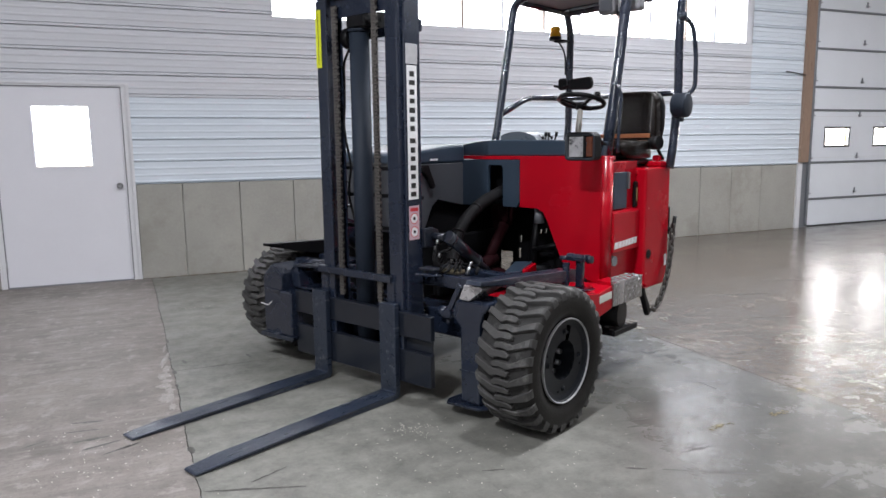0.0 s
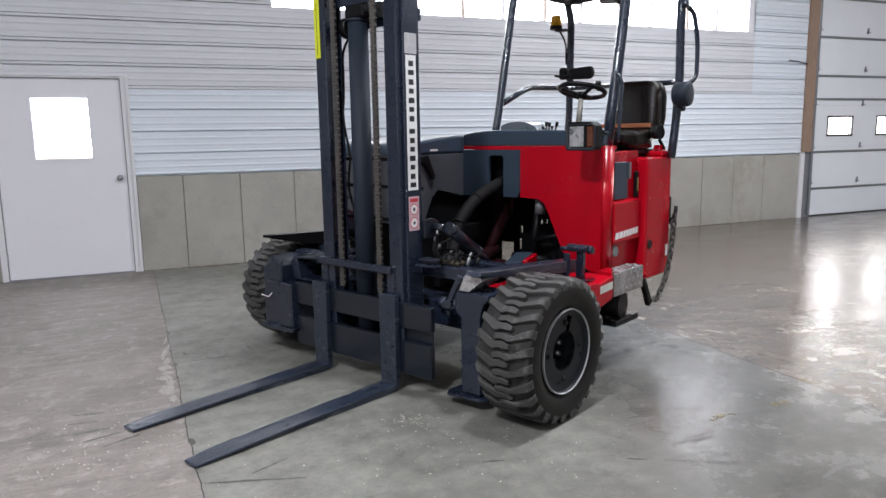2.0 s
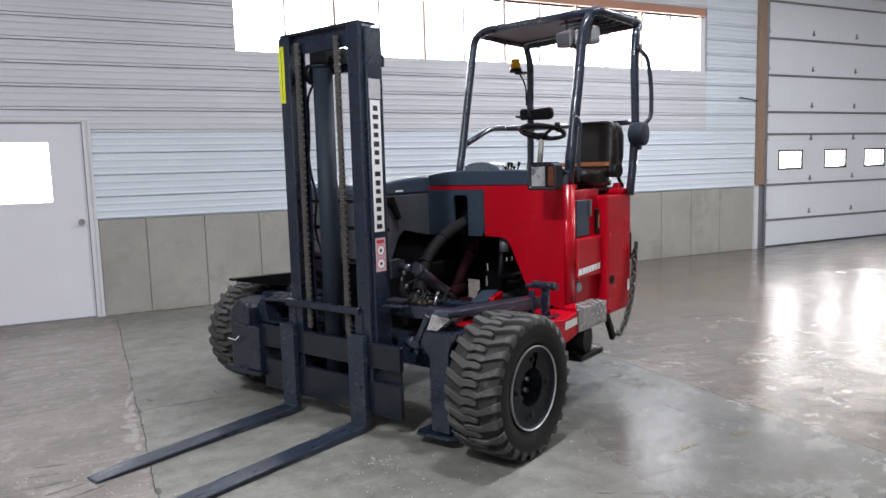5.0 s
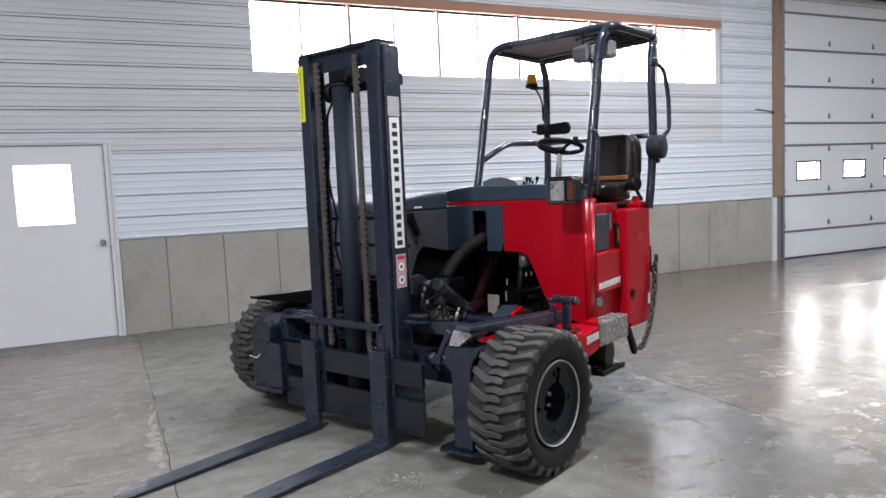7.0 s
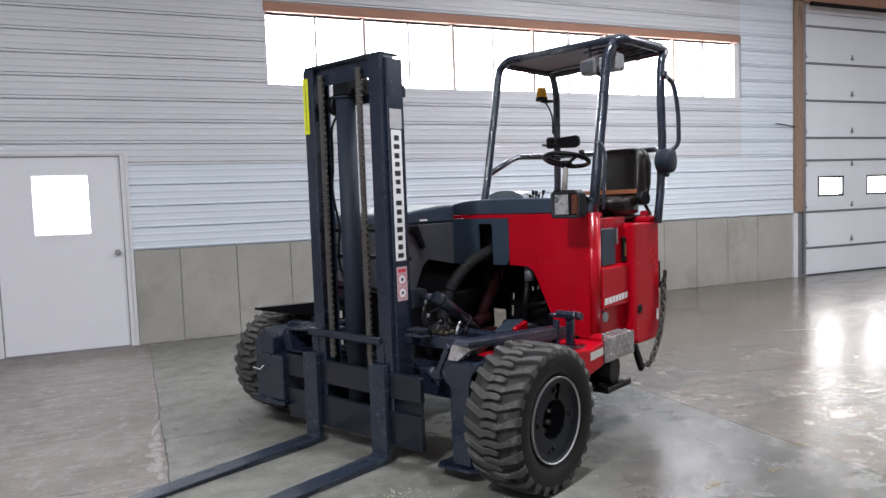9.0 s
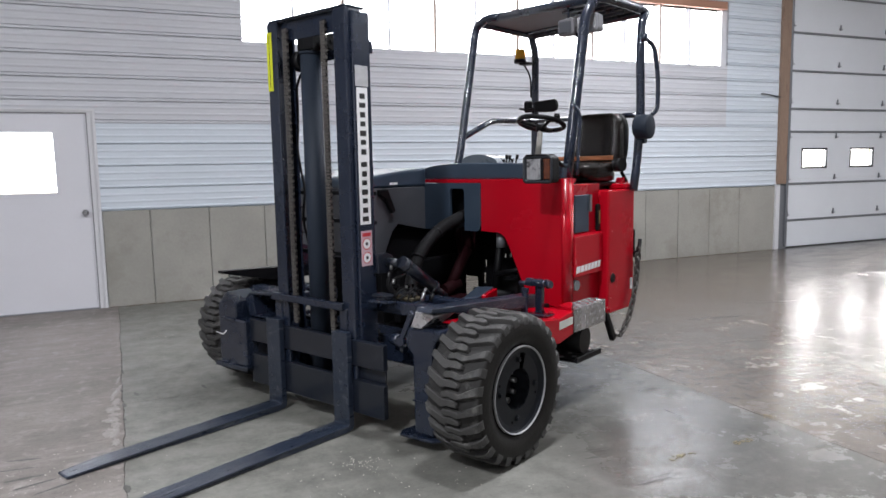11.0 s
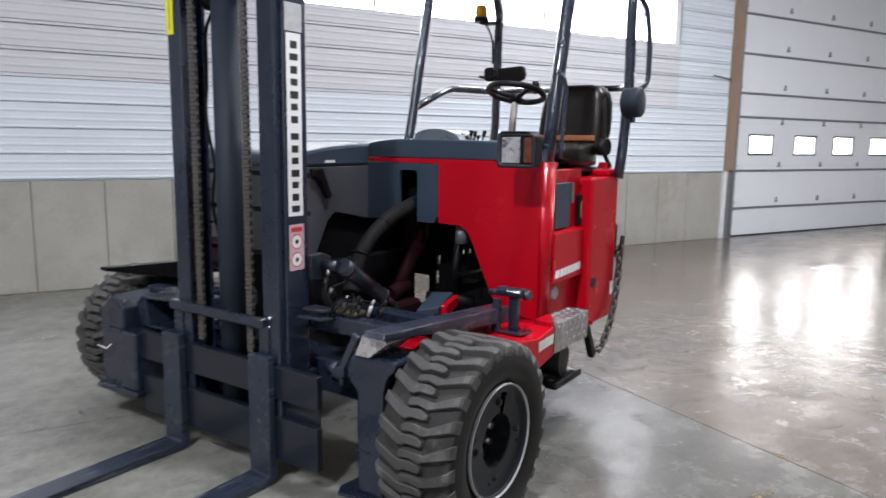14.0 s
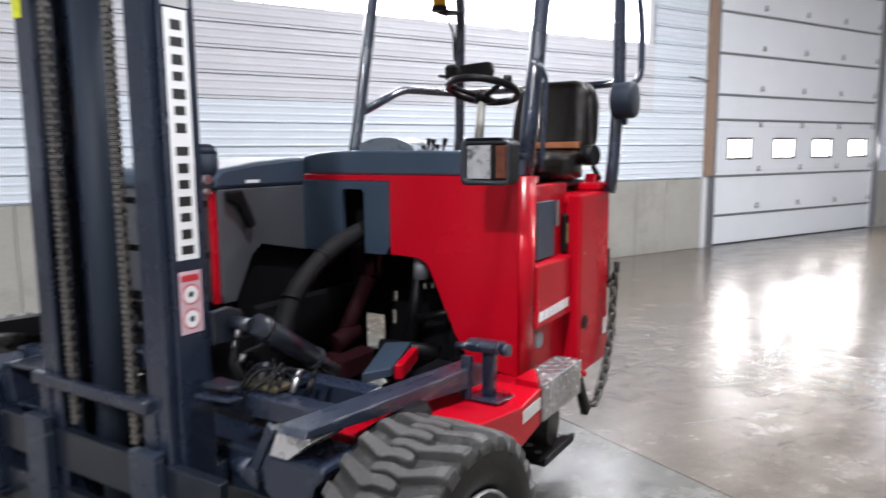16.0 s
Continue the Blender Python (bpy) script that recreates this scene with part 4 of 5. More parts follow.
# decals on the mast: marks stand for the lettering
tk("mast_decal", block(0.4052, 0.4062, -0.201, -0.119, 1.176, 1.928), WHITEP, "tall white maker's decal with dark marks down it")
zz = 1.917
for k in range(14):
    zz -= 0.0505
    if k == 7:
        zz -= 0.020
    wide = 0.019 + 0.004 * (k % 3 == 1)
    tk("decal_mark", block(0.4063, 0.4068, -0.160 - wide, -0.160 + wide, zz + 0.003 * (k % 2), zz + 0.030), INK)
tk("warning_decal", block(0.4052, 0.4062, -0.200, -0.116, 0.942, 1.140), PINK, "pink warning decal with two round symbols")
tk("decal_band", block(0.4063, 0.4068, -0.190, -0.126, 1.108, 1.128), REDINK)
for z in (1.066, 0.988):
    for r, m, d in ((0.033, REDINK, 0.4063), (0.028, WHITEP, 0.4066), (0.010, INK, 0.4069)):
        tk("warning_symbol", rod(bm_(), (d, -0.158, z), (d + 0.0003, -0.158, z), r, n=20), m)
tk("worn_plate", block(0.4052, 0.4068, -0.207, -0.112, 1.934, 2.046), GREYDEC, "worn grey rating plate")
tk("yellow_decal", block(-0.305, -0.257, -0.2545, -0.2525, 1.957, 2.298), YELLOW, "long yellow decal")
tk("decal_mark", block(-0.283, -0.279, -0.2555, -0.2547, 1.977, 2.278), INK)

# carriage
carriage = tk("carriage", block(-0.615, 0.615, -0.262, -0.225, 0.385, 0.530, bevel=0.004), CARR)
tk("lower_bar", block(-0.610, 0.612, -0.262, -0.225, 0.110, 0.305, bevel=0.004), CARR, "", carriage)
tk("back_plate", block(0.372, 0.590, -0.224, -0.208, 0.13, 0.52, bevel=0.003), CARR, "", carriage)
for x in (-0.30, 0.30):
    tk("upright", block(x - 0.03, x + 0.03, -0.262, -0.232, 0.531, 0.70, bevel=0.004), NAVY, "", carriage)
tk("cross_bar", block(-0.335, 0.315, -0.285, -0.2505, 0.690, 0.735, bevel=0.006), NAVY, "", carriage)


def fork(x0, x1):
    """An L-shaped fork: shank, heel and tapering blade, drawn in the y, z plane."""
    b = bm_()
    pts = [(-0.264, 0.575), (-0.302, 0.575), (-0.302, 0.050), (-0.306, 0.043), (-0.314, 0.0405), (-1.40, 0.026), (-1.575, 0.017), (-1.585, 0.011), (-1.575, 0.004), (-0.40, 0.003), (-0.320, 0.003), (-0.278, 0.010), (-0.264, 0.030)]
    prism(b, pts, "x", x0, x1, bevel=0.005)
    for v in b.verts:
        if v.co.y < -1.42:
            f = (-1.42 - v.co.y) / 0.165
            c = (x0 + x1) / 2
            v.co.x = c + (v.co.x - c) * (1 - 0.22 * f * f)
    o = tk("fork", b, FORK, "worn navy steel fork lowered to the floor")
    tk("fork_hook", block((x0 + x1) / 2 - 0.045, (x0 + x1) / 2 + 0.045, -0.266, -0.225, 0.532, 0.572, bevel=0.004), FORK, "", o)


fork(0.240, 0.370)
fork(-0.378, -0.248)

# chassis beams, stabiliser legs, side arms
tk("axle_beam", block(-1.0, 1.0, -0.02, 0.16, 0.36, 0.52, bevel=0.01), NAVY)
for sg in (1, -1):
    tk("wheel_motor", rod(bm_(), (sg * 0.80, 0.0, 0.35), (sg * 1.16, 0.0, 0.35), 0.10, n=20), BLACK)
for y0, y1 in ((-0.06, 0.02), (0.15, 0.23)):
    tk("cross_beam", block(0.30, 0.86, y0, y1, 0.66, 0.735, bevel=0.006), NAVY)
    tk("cross_beam", block(-0.86, -0.30, y0, y1, 0.62, 0.70, bevel=0.006), NAVY)
tk("mast_bracket", prism(bm_(), [(-0.10, 0.89), (0.00, 0.885), (0.030, 0.93), (0.02, 0.985), (-0.03, 1.005), (-0.10, 1.000)], "x", 0.407, 0.435, bevel=0.006), CARR)
tk("mast_bracket", prism(bm_(), [(-0.10, 0.88), (0.02, 0.875), (0.055, 0.93), (0.04, 0.99), (-0.02, 1.015), (-0.10, 1.005)], "x", -0.355, -0.327, bevel=0.006), NAVY)
for sg in (1, -1):
    b = rod(bm_(), (sg * 0.535, -0.012, 0.957), (sg * 0.535, 0.245, 0.782), 0.036, n=24)
    rod(b, (sg * 0.535, 0.245, 0.782), (sg * 0.535, 0.262, 0.770), 0.041, n=24)
    rod(b, (sg * 0.535, 0.262, 0.770), (sg * 0.535, 0.365, 0.700), 0.022, n=16)
    rod(b, (sg * 0.430, -0.020, 0.950), (sg * 0.520, -0.020, 0.950), 0.024, n=16)
    rod(b, (sg * 0.535, 0.012, 0.941), (sg * 0.535, 0.026, 0.931), 0.040, n=24)
    tk("tilt_cylinder", b, CARR)
# right arm
tk("side_arm", prism(bm_(), [(-0.285, 0.756), (-0.272, 0.780), (0.690, 0.710), (0.690, 0.630), (0.20, 0.692)], "x", 0.884, 0.985, bevel=0.005), FORK, "navy box-section arm with scuffed top")
b = prism(bm_(), [(0.800, 0.074), (0.930, 0.074), (0.935, 0.520), (0.955, 0.585), (0.995, 0.625), (0.995, 0.655), (0.82, 0.655), (0.765, 0.645), (0.750, 0.600), (0.755, 0.535), (0.796, 0.500)], "y", -0.225, -0.040, bevel=0.022)
leg = tk("stabiliser_leg", b, NAVY)
tk("foot_plate", prism(bm_(), [(0.735, -0.27), (0.945, -0.25), (0.975, -0.21), (0.955, -0.02), (0.725, -0.02), (0.705, -0.22)], "z", 0.058, 0.073, bevel=0.003), NAVY, "", leg)
tk("sleeve_lip", block(0.796, 0.934, -0.229, -0.036, 0.255, 0.262), NAVY, "", leg)
# the cap's brightness is painted glare, its dark spots are the navy paint
tk("top_cap", prism(bm_(), [(0.800, 0.656), (0.87, 0.656), (0.915, 0.690), (0.965, 0.728), (0.95, 0.742), (0.838, 0.742)], "y", -0.236, -0.06, bevel=0.004), CAPGLARE, "scuffed navy cap plate with window glare put in its colour", leg)
tk("wheel_guard", tube(bm_(), rounded([(0.985, -0.15, 0.10), (0.985, -0.16, 0.56), (0.985, 0.0, 0.655), (0.985, 0.26, 0.655)], 0.15, 8), 0.045, 14), BLACK, "black curved guard beside the tyre", leg)
tk("pivot_pin", rod(rod(bm_(), (0.575, -0.16, 0.548), (0.745, -0.16, 0.548), 0.022, n=14), (0.600, -0.16, 0.548), (0.650, -0.16, 0.548), 0.034, n=14), NAVY, "", leg)
b = prism(bm_(), [(0.675, 0.560), (0.700, 0.548), (0.790, 0.715), (0.765, 0.735)], "y", -0.205, -0.188, bevel=0.003)
rod(b, (0.690, -0.210, 0.556), (0.690, -0.180, 0.556), 0.026, n=14)
rod(b, (0.600, -0.13, 0.500), (0.660, -0.13, 0.490), 0.024, n=12)
tk("leg_link", b, NAVY)
# left arm, seen from its front
b = bm_()
prism(b, [(-0.945, 0.19), (-0.74, 0.19), (-0.74, 0.625), (-0.84, 0.690), (-0.945, 0.60)], "y", -0.28, -0.06, bevel=0.010)
leg = tk("stabiliser_leg", b, NAVY)
tk("side_plate", block(-0.738, -0.615, -0.30, -0.10, 0.21, 0.515, bevel=0.010), NAVY, "", leg)
tk("leg_rib", block(-0.90, -0.75, -0.292, -0.2805, 0.50, 0.515, bevel=0.003), NAVY, "", leg)
tk("foot_plate", prism(bm_(), [(-0.965, 0.175), (-0.60, 0.185), (-0.58, 0.215), (-0.945, 0.205)], "y", -0.315, -0.02, bevel=0.004), NAVY, "", leg)
tk("hose_strap", tube(bm_(), [(-0.945, -0.304, 0.405), (-0.86, -0.306, 0.40), (-0.82, -0.306, 0.43)], 0.004, 6), WHITEP, "", leg)
b = bm_()
prism(b, [(-0.74, 0.640), (-0.69, 0.690), (-0.42, 0.705), (-0.42, 0.690), (-0.66, 0.672)], "y", -0.20, 0.10, bevel=0.004)
prism(b, [(-0.74, 0.640), (-0.66, 0.672), (-0.63, 0.540), (-0.70, 0.530)], "y", -0.20, 0.10, bevel=0.004)
prism(b, [(-0.70, 0.530), (-0.63, 0.540), (-0.42, 0.550), (-0.42, 0.525)], "y", -0.20, 0.10, bevel=0.004)
tk("pocket_beam", b, NAVY, "open-ended navy box beam")
# added black sheet that stands for the shade inside the beam
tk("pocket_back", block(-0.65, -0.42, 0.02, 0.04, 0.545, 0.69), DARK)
b = prism(bm_(), [(-0.262, 0.800), (-0.262, 0.818), (0.66, 0.772), (0.66, 0.690), (0.14, 0.706)], "x", -0.955, -0.890, bevel=0.003)
tk("side_arm", b, BLACK, "black tapering arm over the wheel")

# hoses and valves between mast and chassis
rng = random.Random(9)
for k in range(7):
    x0, x1 = 0.43 + 0.20 * rng.random(), 0.43 + 0.24 * rng.random()
    p = [(x0, -0.08 + 0.06 * rng.random(), 0.75), (x0 + 0.05 * (rng.random() - 0.5), -0.03 + 0.05 * rng.random(), 0.785 + 0.04 * rng.random()), ((x0 + x1) / 2, 0.04 + 0.06 * rng.random(), 0.77 + 0.05 * rng.random()),
         (x1, 0.10 + 0.05 * rng.random(), 0.74 + 0.05 * rng.random()), (x1 + 0.06 * (rng.random() - 0.5), 0.19, 0.715)]
    tk("hydraulic_hose", tube(bm_(), rounded(p, 0.04), 0.0038 + 0.0018 * (k % 3 == 0), 8), HOSE)
for k in range(6):
    x, y = 0.46 + 0.05 * k, -0.01 + 0.02 * (k % 3)
    b = rod(bm_(), (x, y, 0.74), (x, y + 0.02, 0.785), 0.011, n=6)
    rod(b, (x, y + 0.02, 0.785), (x + 0.01, y + 0.03, 0.812), 0.008, n=8)
    tk("hose_fitting", b, STEEL if k in (1, 4) else BLACK)
for k, (x, z) in enumerate(((0.470, 0.90), (0.500, 0.86), (0.485, 0.94))):
    way = rounded([(x, -0.03, 0.755), (x - 0.02, -0.055, 0.82), (x - 0.01, -0.03, z), (x + 0.035, 0.02, z + 0.02), (0.535, 0.05, 0.935)], 0.05)
    tk("hydraulic_hose", tube(bm_(), way, 0.0075, 8), HOSE)
    tk("hose_fitting", rod(bm_(), (x - 0.012, -0.040, z - 0.03), (x - 0.010, -0.034, z - 0.005), 0.0105, n=6), STEEL)
tk("valve_block", block(0.47, 0.62, -0.03, 0.05, 0.735, 0.760, bevel=0.008), material("dull_brass", (0.10, 0.085, 0.055), 0.45, metal=0.5, var=0.5, scale=30), "dull brass hydraulic valve block")
tk("latch_plate", prism(bm_(), [(0.43, -0.16), (0.535, -0.145), (0.555, -0.11), (0.53, -0.08), (0.43, -0.08)], "z", 0.765, 0.783, bevel=0.007), CARR)
tk("latch_plate", prism(bm_(), [(0.42, -0.18), (0.55, -0.16), (0.575, -0.12), (0.42, -0.10)], "z", 0.738, 0.750, bevel=0.003), NAVY)

# red body: front cowl with its arch, navy access panel, side with step well
b = bm_()
arch = [(-0.175, 1.400), (-0.175, 1.375), (0.352, 1.375), (0.352, 1.045), (0.500, 1.040), (0.545, 1.015), (0.580, 0.955), (0.680, 0.735), (0.720, 0.660), (0.800, 0.600), (0.9845, 0.575), (0.9845, 1.400)]
prism(b, arch, "y", 0.975, 1.000)
tk("front_cowl", b, RED, "glossy red front cowl with a cut-out arch")
b = bm_()
pts = [(0.985 + 0.046 * math.sin(a), 1.021 - 0.046 * math.cos(a)) for a in [math.pi / 2 * k / 6 for k in range(7)]]
prism(b, pts + [(1.031, 1.045), (1.00, 1.045), (0.985, 1.00)], "z", 0.560, 1.402)
for f in b.faces:
    f.smooth = abs(f.normal.z) < 0.5 and f.calc_area() < 0.03
tk("corner_column", b, RED, "glossy red rounded corner")
b = bm_()
box(b, -0.175, 1.029, 1.0005, 1.075, 1.375, 1.399)
tk("cowl_top_flange", b, RED)
b = bm_()
navyp = [(-0.174, 1.372), (0.350, 1.372), (0.350, 1.080), (0.330, 1.043), (0.212, 1.043), (0.212, 1.315), (0.200, 1.335), (0.092, 1.335), (0.080, 1.315), (0.080, 1.040), (-0.174, 1.040)]
prism(b, navyp, "y", 0.966, 0.992)
tk("access_panel", b, SLATE, "navy access panel with a slot for a hose")
# added black sheet that stands for the shade behind the slot
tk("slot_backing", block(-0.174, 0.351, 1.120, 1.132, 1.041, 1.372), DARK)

# side of the body
SX = 1.047
tk("side_panel", block(SX - 0.05, SX - 0.006, 1.047, 1.415, 0.768, 1.030, bevel=0.005), RED, "red side panel with white maker's marks")
tk("side_recess", block(SX - 0.10, SX - 0.045, 1.047, 1.440, 0.50, 1.36, bevel=0.004), RED)
tk("slope_ledge", prism(bm_(), [(SX - 0.045, 1.031), (SX - 0.008, 1.031), (SX - 0.045, 1.046)], "y", 1.048, 1.414), RED)
tk("side_vent_panel", block(SX - 0.044, SX - 0.026, 1.082, 1.262, 1.050, 1.292, bevel=0.004), SLATE, "narrow slate-blue panel with a bright edge")
tk("vent_edge", block(SX - 0.0255, SX - 0.014, 1.256, 1.280, 1.180, 1.290), STEEL)
fr = tk("fuel_sight", block(SX - 0.0445, SX - 0.022, 1.372, 1.418, 1.045, 1.222, bevel=0.008), BLACK, "black level sight with a pale gauge")
tk("sight_glass", block(SX - 0.0215, SX - 0.018, 1.389, 1.401, 1.090, 1.180), material("pale_gauge", (0.30, 0.23, 0.10), 0.3), "", fr)
y = 1.062
for k, w in enumerate((0.050, 0.042, 0.034, 0.034, 0.036, 0.036, 0.036)):
    z = 0.793 + 0.0018 * k
    tk("maker_mark", prism(bm_(), [(y, z), (y + w, z + 0.002), (y + w + 0.006, z + 0.044), (y + 0.006, z + 0.042)], "x", SX - 0.0058, SX - 0.0048), WHITEP)
    y += w + 0.008
tk("filler_cap", rod(bm_(), (SX - 0.046, 1.095, 0.712), (SX - 0.016, 1.095, 0.712), 0.034, n=16), GREYS, "grey round cap")
tk("rear_column", block(SX - 0.12, SX + 0.033, 1.425, 1.810, 0.470, 1.312, bevel=0.014, seg=2), RED, "glossy red rear corner column")
tk("keyhole", rod(bm_(), (SX + 0.032, 1.485, 0.715), (SX + 0.038, 1.485, 0.715), 0.032, n=16), BLACK)
tk("white_reflector", block(SX + 0.0332, SX + 0.0345, 1.750, 1.785, 0.60, 0.68), WHITEP)
tk("rear_body", block(-1.0, SX - 0.12, 1.44, 2.0, 0.88, 1.26, bevel=0.02), RED)
tk("counterweight", block(0.42, SX - 0.12, 1.44, 2.0, 0.40, 0.878, bevel=0.02), BLACK)
tk("seat_deck", block(0.20, SX - 0.03, 1.415, 1.82, 1.262, 1.300, bevel=0.008), RED)
tk("column_cap", block(SX - 0.10, SX + 0.028, 1.66, 1.808, 1.312, 1.350, bevel=0.010), RED)
tk("floor_pan", block(0.62, 1.00, 1.06, 1.44, 0.545, 0.575), BLACK)

# lower frame ledge with the diamond-plate step
b = prism(bm_(), [(0.280, 0.520), (0.640, 0.440), (0.80, 0.470), (0.80, 0.612), (0.640, 0.590), (0.260, 0.640)], "x", 0.86, 1.172, bevel=0.006)
tk("frame_ledge", b, RED, "glossy red frame ledge")
tk("sill_plate", prism(bm_(), [(0.80, 0.575), (1.05, 0.575), (1.05, 0.470), (0.80, 0.470)], "x", 0.86, 1.06), RED)
tk("reflective_strip", prism(bm_(), [(0.640, 0.525), (0.792, 0.535), (0.792, 0.580), (0.640, 0.572)], "x", 1.1725, 1.1738), STRIPM, "pale reflective strip")
tk("frame_gusset", prism(bm_(), [(1.0605, 0.802), (1.160, 0.802), (1.095, 0.927), (1.0605, 0.955)], "z", 0.480, 0.634, bevel=0.005), RED)
step = tk("step", prism(bm_(), [(1.0605, 0.960), (1.098, 0.930), (1.163, 0.805), (1.180, 0.805), (1.180, 1.195), (1.0605, 1.195)], "z", 0.478, 0.625, bevel=0.004), DIAMOND, "bright diamond-plate step")
for i in range(6):
    for j in range(3):
        c = Vector((1.083 + 0.038 * j, 0.840 + 0.062 * i + 0.03 * (j % 2), 0.626))
        if 0.985 - 1.3 * (c.x - 1.0605) < c.y < 1.185:
            b = rod(bm_(), (0, 0, -0.002), (0, 0, 0.0025), 0.013, 0.009, n=10)
            b.transform(Matrix.Translation(c) @ Matrix.Rotation(radians(20), 4, "Z") @ Matrix.Diagonal((1.25, 0.75, 1, 1)))
            tk("tread_bar", b, DIAMOND, "", step)
    for j in range(3):
        c = Vector((1.181, 0.840 + 0.062 * i + 0.03 * (j % 2), 0.508 + 0.044 * j))
        if c.y < 1.185:
            b = rod(bm_(), (-0.002, 0, 0), (0.0025, 0, 0), 0.013, 0.009, n=10)
            b.transform(Matrix.Translation(c) @ Matrix.Diagonal((1, 0.7, 1.35, 1)))
            tk("tread_bar", b, DIAMOND, "", step)
b = bm_()
box(b, 0.98, 1.16, 0.86, 1.17, 0.270, 0.288, bevel=0.004)
box(b, 0.98, 1.00, 0.86, 1.17, 0.289, 0.47)
box(b, 1.15, 1.165, 0.86, 1.17, 0.27, 0.305, bevel=0.003)
lstep = tk("lower_step", b, BLACK, "black folded lower step")
for k in range(6):
    x, y = 1.04 + 0.06 * (k % 2), 0.89 + 0.048 * k
    tk("grip_hole", rod(bm_(), (x, y, 0.2885), (x, y, 0.292), 0.015, n=10), GREYP, "", lstep)
tk("step_drum", rod(bm_(), (0.96, 1.00, 0.385), (1.13, 1.02, 0.385), 0.088, n=24), BLACK)

# catch lever on the ledge
b = bm_()
prism(b, [(0.570, 0.604), (0.715, 0.590), (0.715, 0.600), (0.570, 0.614)], "x", 0.965, 1.105, bevel=0.003)
prism(b, [(0.635, 0.610), (0.665, 0.607), (0.672, 0.775), (0.640, 0.778)], "x", 1.005, 1.052, bevel=0.003)
prism(b, [(0.560, 0.610), (0.580, 0.608), (0.590, 0.765), (0.570, 0.768)], "x", 0.955, 0.995, bevel=0.003)
prism(b, [(0.615, 0.772), (0.675, 0.765), (0.685, 0.785), (0.680, 0.812), (0.620, 0.818), (0.608, 0.800)], "x", 0.950, 1.085, bevel=0.007)
rod(b, (1.085, 0.650, 0.785), (1.112, 0.652, 0.787), 0.026, 0.022, n=14)
rod(b, (0.90, 0.630, 0.782), (0.955, 0.635, 0.786), 0.014, n=10)
lever = tk("arm_catch", b, NAVY, "navy catch bracket with a lever")
for x in (1.025, 1.080):
    tk("bolt", rod(bm_(), (x, 0.690, 0.600), (x, 0.690, 0.622), 0.016, n=6), RED, "", lever)

# engine bay behind the arch
holes = [(-0.13, 0.02, 0.455, 0.650), (0.060, 0.095, 0.605, 0.685), (0.075, 0.105, 0.730, 0.785), (0.200, 0.225, 0.810, 0.835), (0.255, 0.285, 0.810, 0.842), (0.305, 0.330, 0.818, 0.850)]
hx = sorted({-1.0, 1.0} | {v for h in holes for v in h[:2]})
hz = sorted({0.40, 1.36} | {v for h in holes for v in h[2:]})
bay = bm_()
for x0, x1 in zip(hx, hx[1:]):
    for z0, z1 in zip(hz, hz[1:]):
        if not any(h[0] <= x0 < h[1] and h[2] <= z0 < h[3] for h in holes):
            box(bay, x0, x1, 1.36, 1.39, z0, z1)
bmesh.ops.remove_doubles(bay, verts=bay.verts, dist=0.0005)
tk("bay_bulkhead", bay, BLACK, "black perforated bulkhead")
for p, q, r in (((0.36, 1.10, 0.55), (0.40, 1.14, 0.98), 0.030), ((0.52, 1.20, 0.60), (0.52, 1.20, 1.00), 0.022), ((0.30, 0.95, 0.62), (0.56, 1.05, 0.60), 0.035), ((0.42, 1.05, 0.74), (0.66, 1.10, 0.80), 0.018)):
    tk("engine_pipe", rod(bm_(), p, q, r, n=12), BLACK)
tk("engine_block", block(0.30, 0.58, 1.18, 1.34, 0.42, 0.70, bevel=0.015), BLACK)
# block coloured near-black, as the shaded engine bay looks
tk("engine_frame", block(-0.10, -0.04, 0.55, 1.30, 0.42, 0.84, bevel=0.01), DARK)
b = bm_()
rod(b, (0.06, 0.92, 0.56), (0.13, 1.10, 0.90), 0.040, n=14)
rod(b, (0.13, 1.10, 0.90), (0.08, 1.14, 1.04), 0.036, n=14)
box(b, 0.04, 0.20, 0.80, 1.05, 0.46, 0.58, bevel=0.02)
# the link and the red pieces after it carry the bay's shade in their colour
tk("swing_link", b, SHADERED, "red steering link darkened for the shade of the engine bay")
tk("filter_bowl", rod(bm_(), (0.46, 1.06, 0.93), (0.46, 1.06, 1.03), 0.036, n=16), GREYS, "grey filter bowl")
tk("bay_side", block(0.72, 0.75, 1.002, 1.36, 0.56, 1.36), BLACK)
tk("tie_plate", prism(bm_(), [(0.63, 0.40), (0.44, 0.80), (0.53, 0.87), (0.68, 0.52)], "z", 0.655, 0.690, bevel=0.004), SLATE)
tk("frame_rail", block(0.60, 0.90, 0.24, 0.97, 0.50, 0.60, bevel=0.006), BLACK)
tk("frame_edge", prism(bm_(), [(0.683, 0.53), (0.595, 0.77), (0.622, 0.785), (0.712, 0.545)], "z", 0.640, 0.700, bevel=0.006), RED)
tk("frame_nose", prism(bm_(), [(0.76, 0.06), (0.89, 0.05), (0.89, 0.275), (0.76, 0.275)], "z", 0.575, 0.625, bevel=0.006), RED, "glossy red nose of the frame beside the leg")
tk("frame_edge", block(0.30, 0.85, 0.245, 0.275, 0.60, 0.64, bevel=0.004), SHADERED)
tk("pump_body", rod(bm_(), (0.10, 0.86, 0.62), (0.10, 1.02, 0.65), 0.045, n=18), SHADERED)
tk("fuel_line", tube(bm_(), rounded([(-0.27, 1.2, 0.655), (-0.215, 1.2, 0.660), (-0.205, 1.2, 0.60), (-0.235, 1.2, 0.555)], 0.03), 0.008, 8), STEEL)
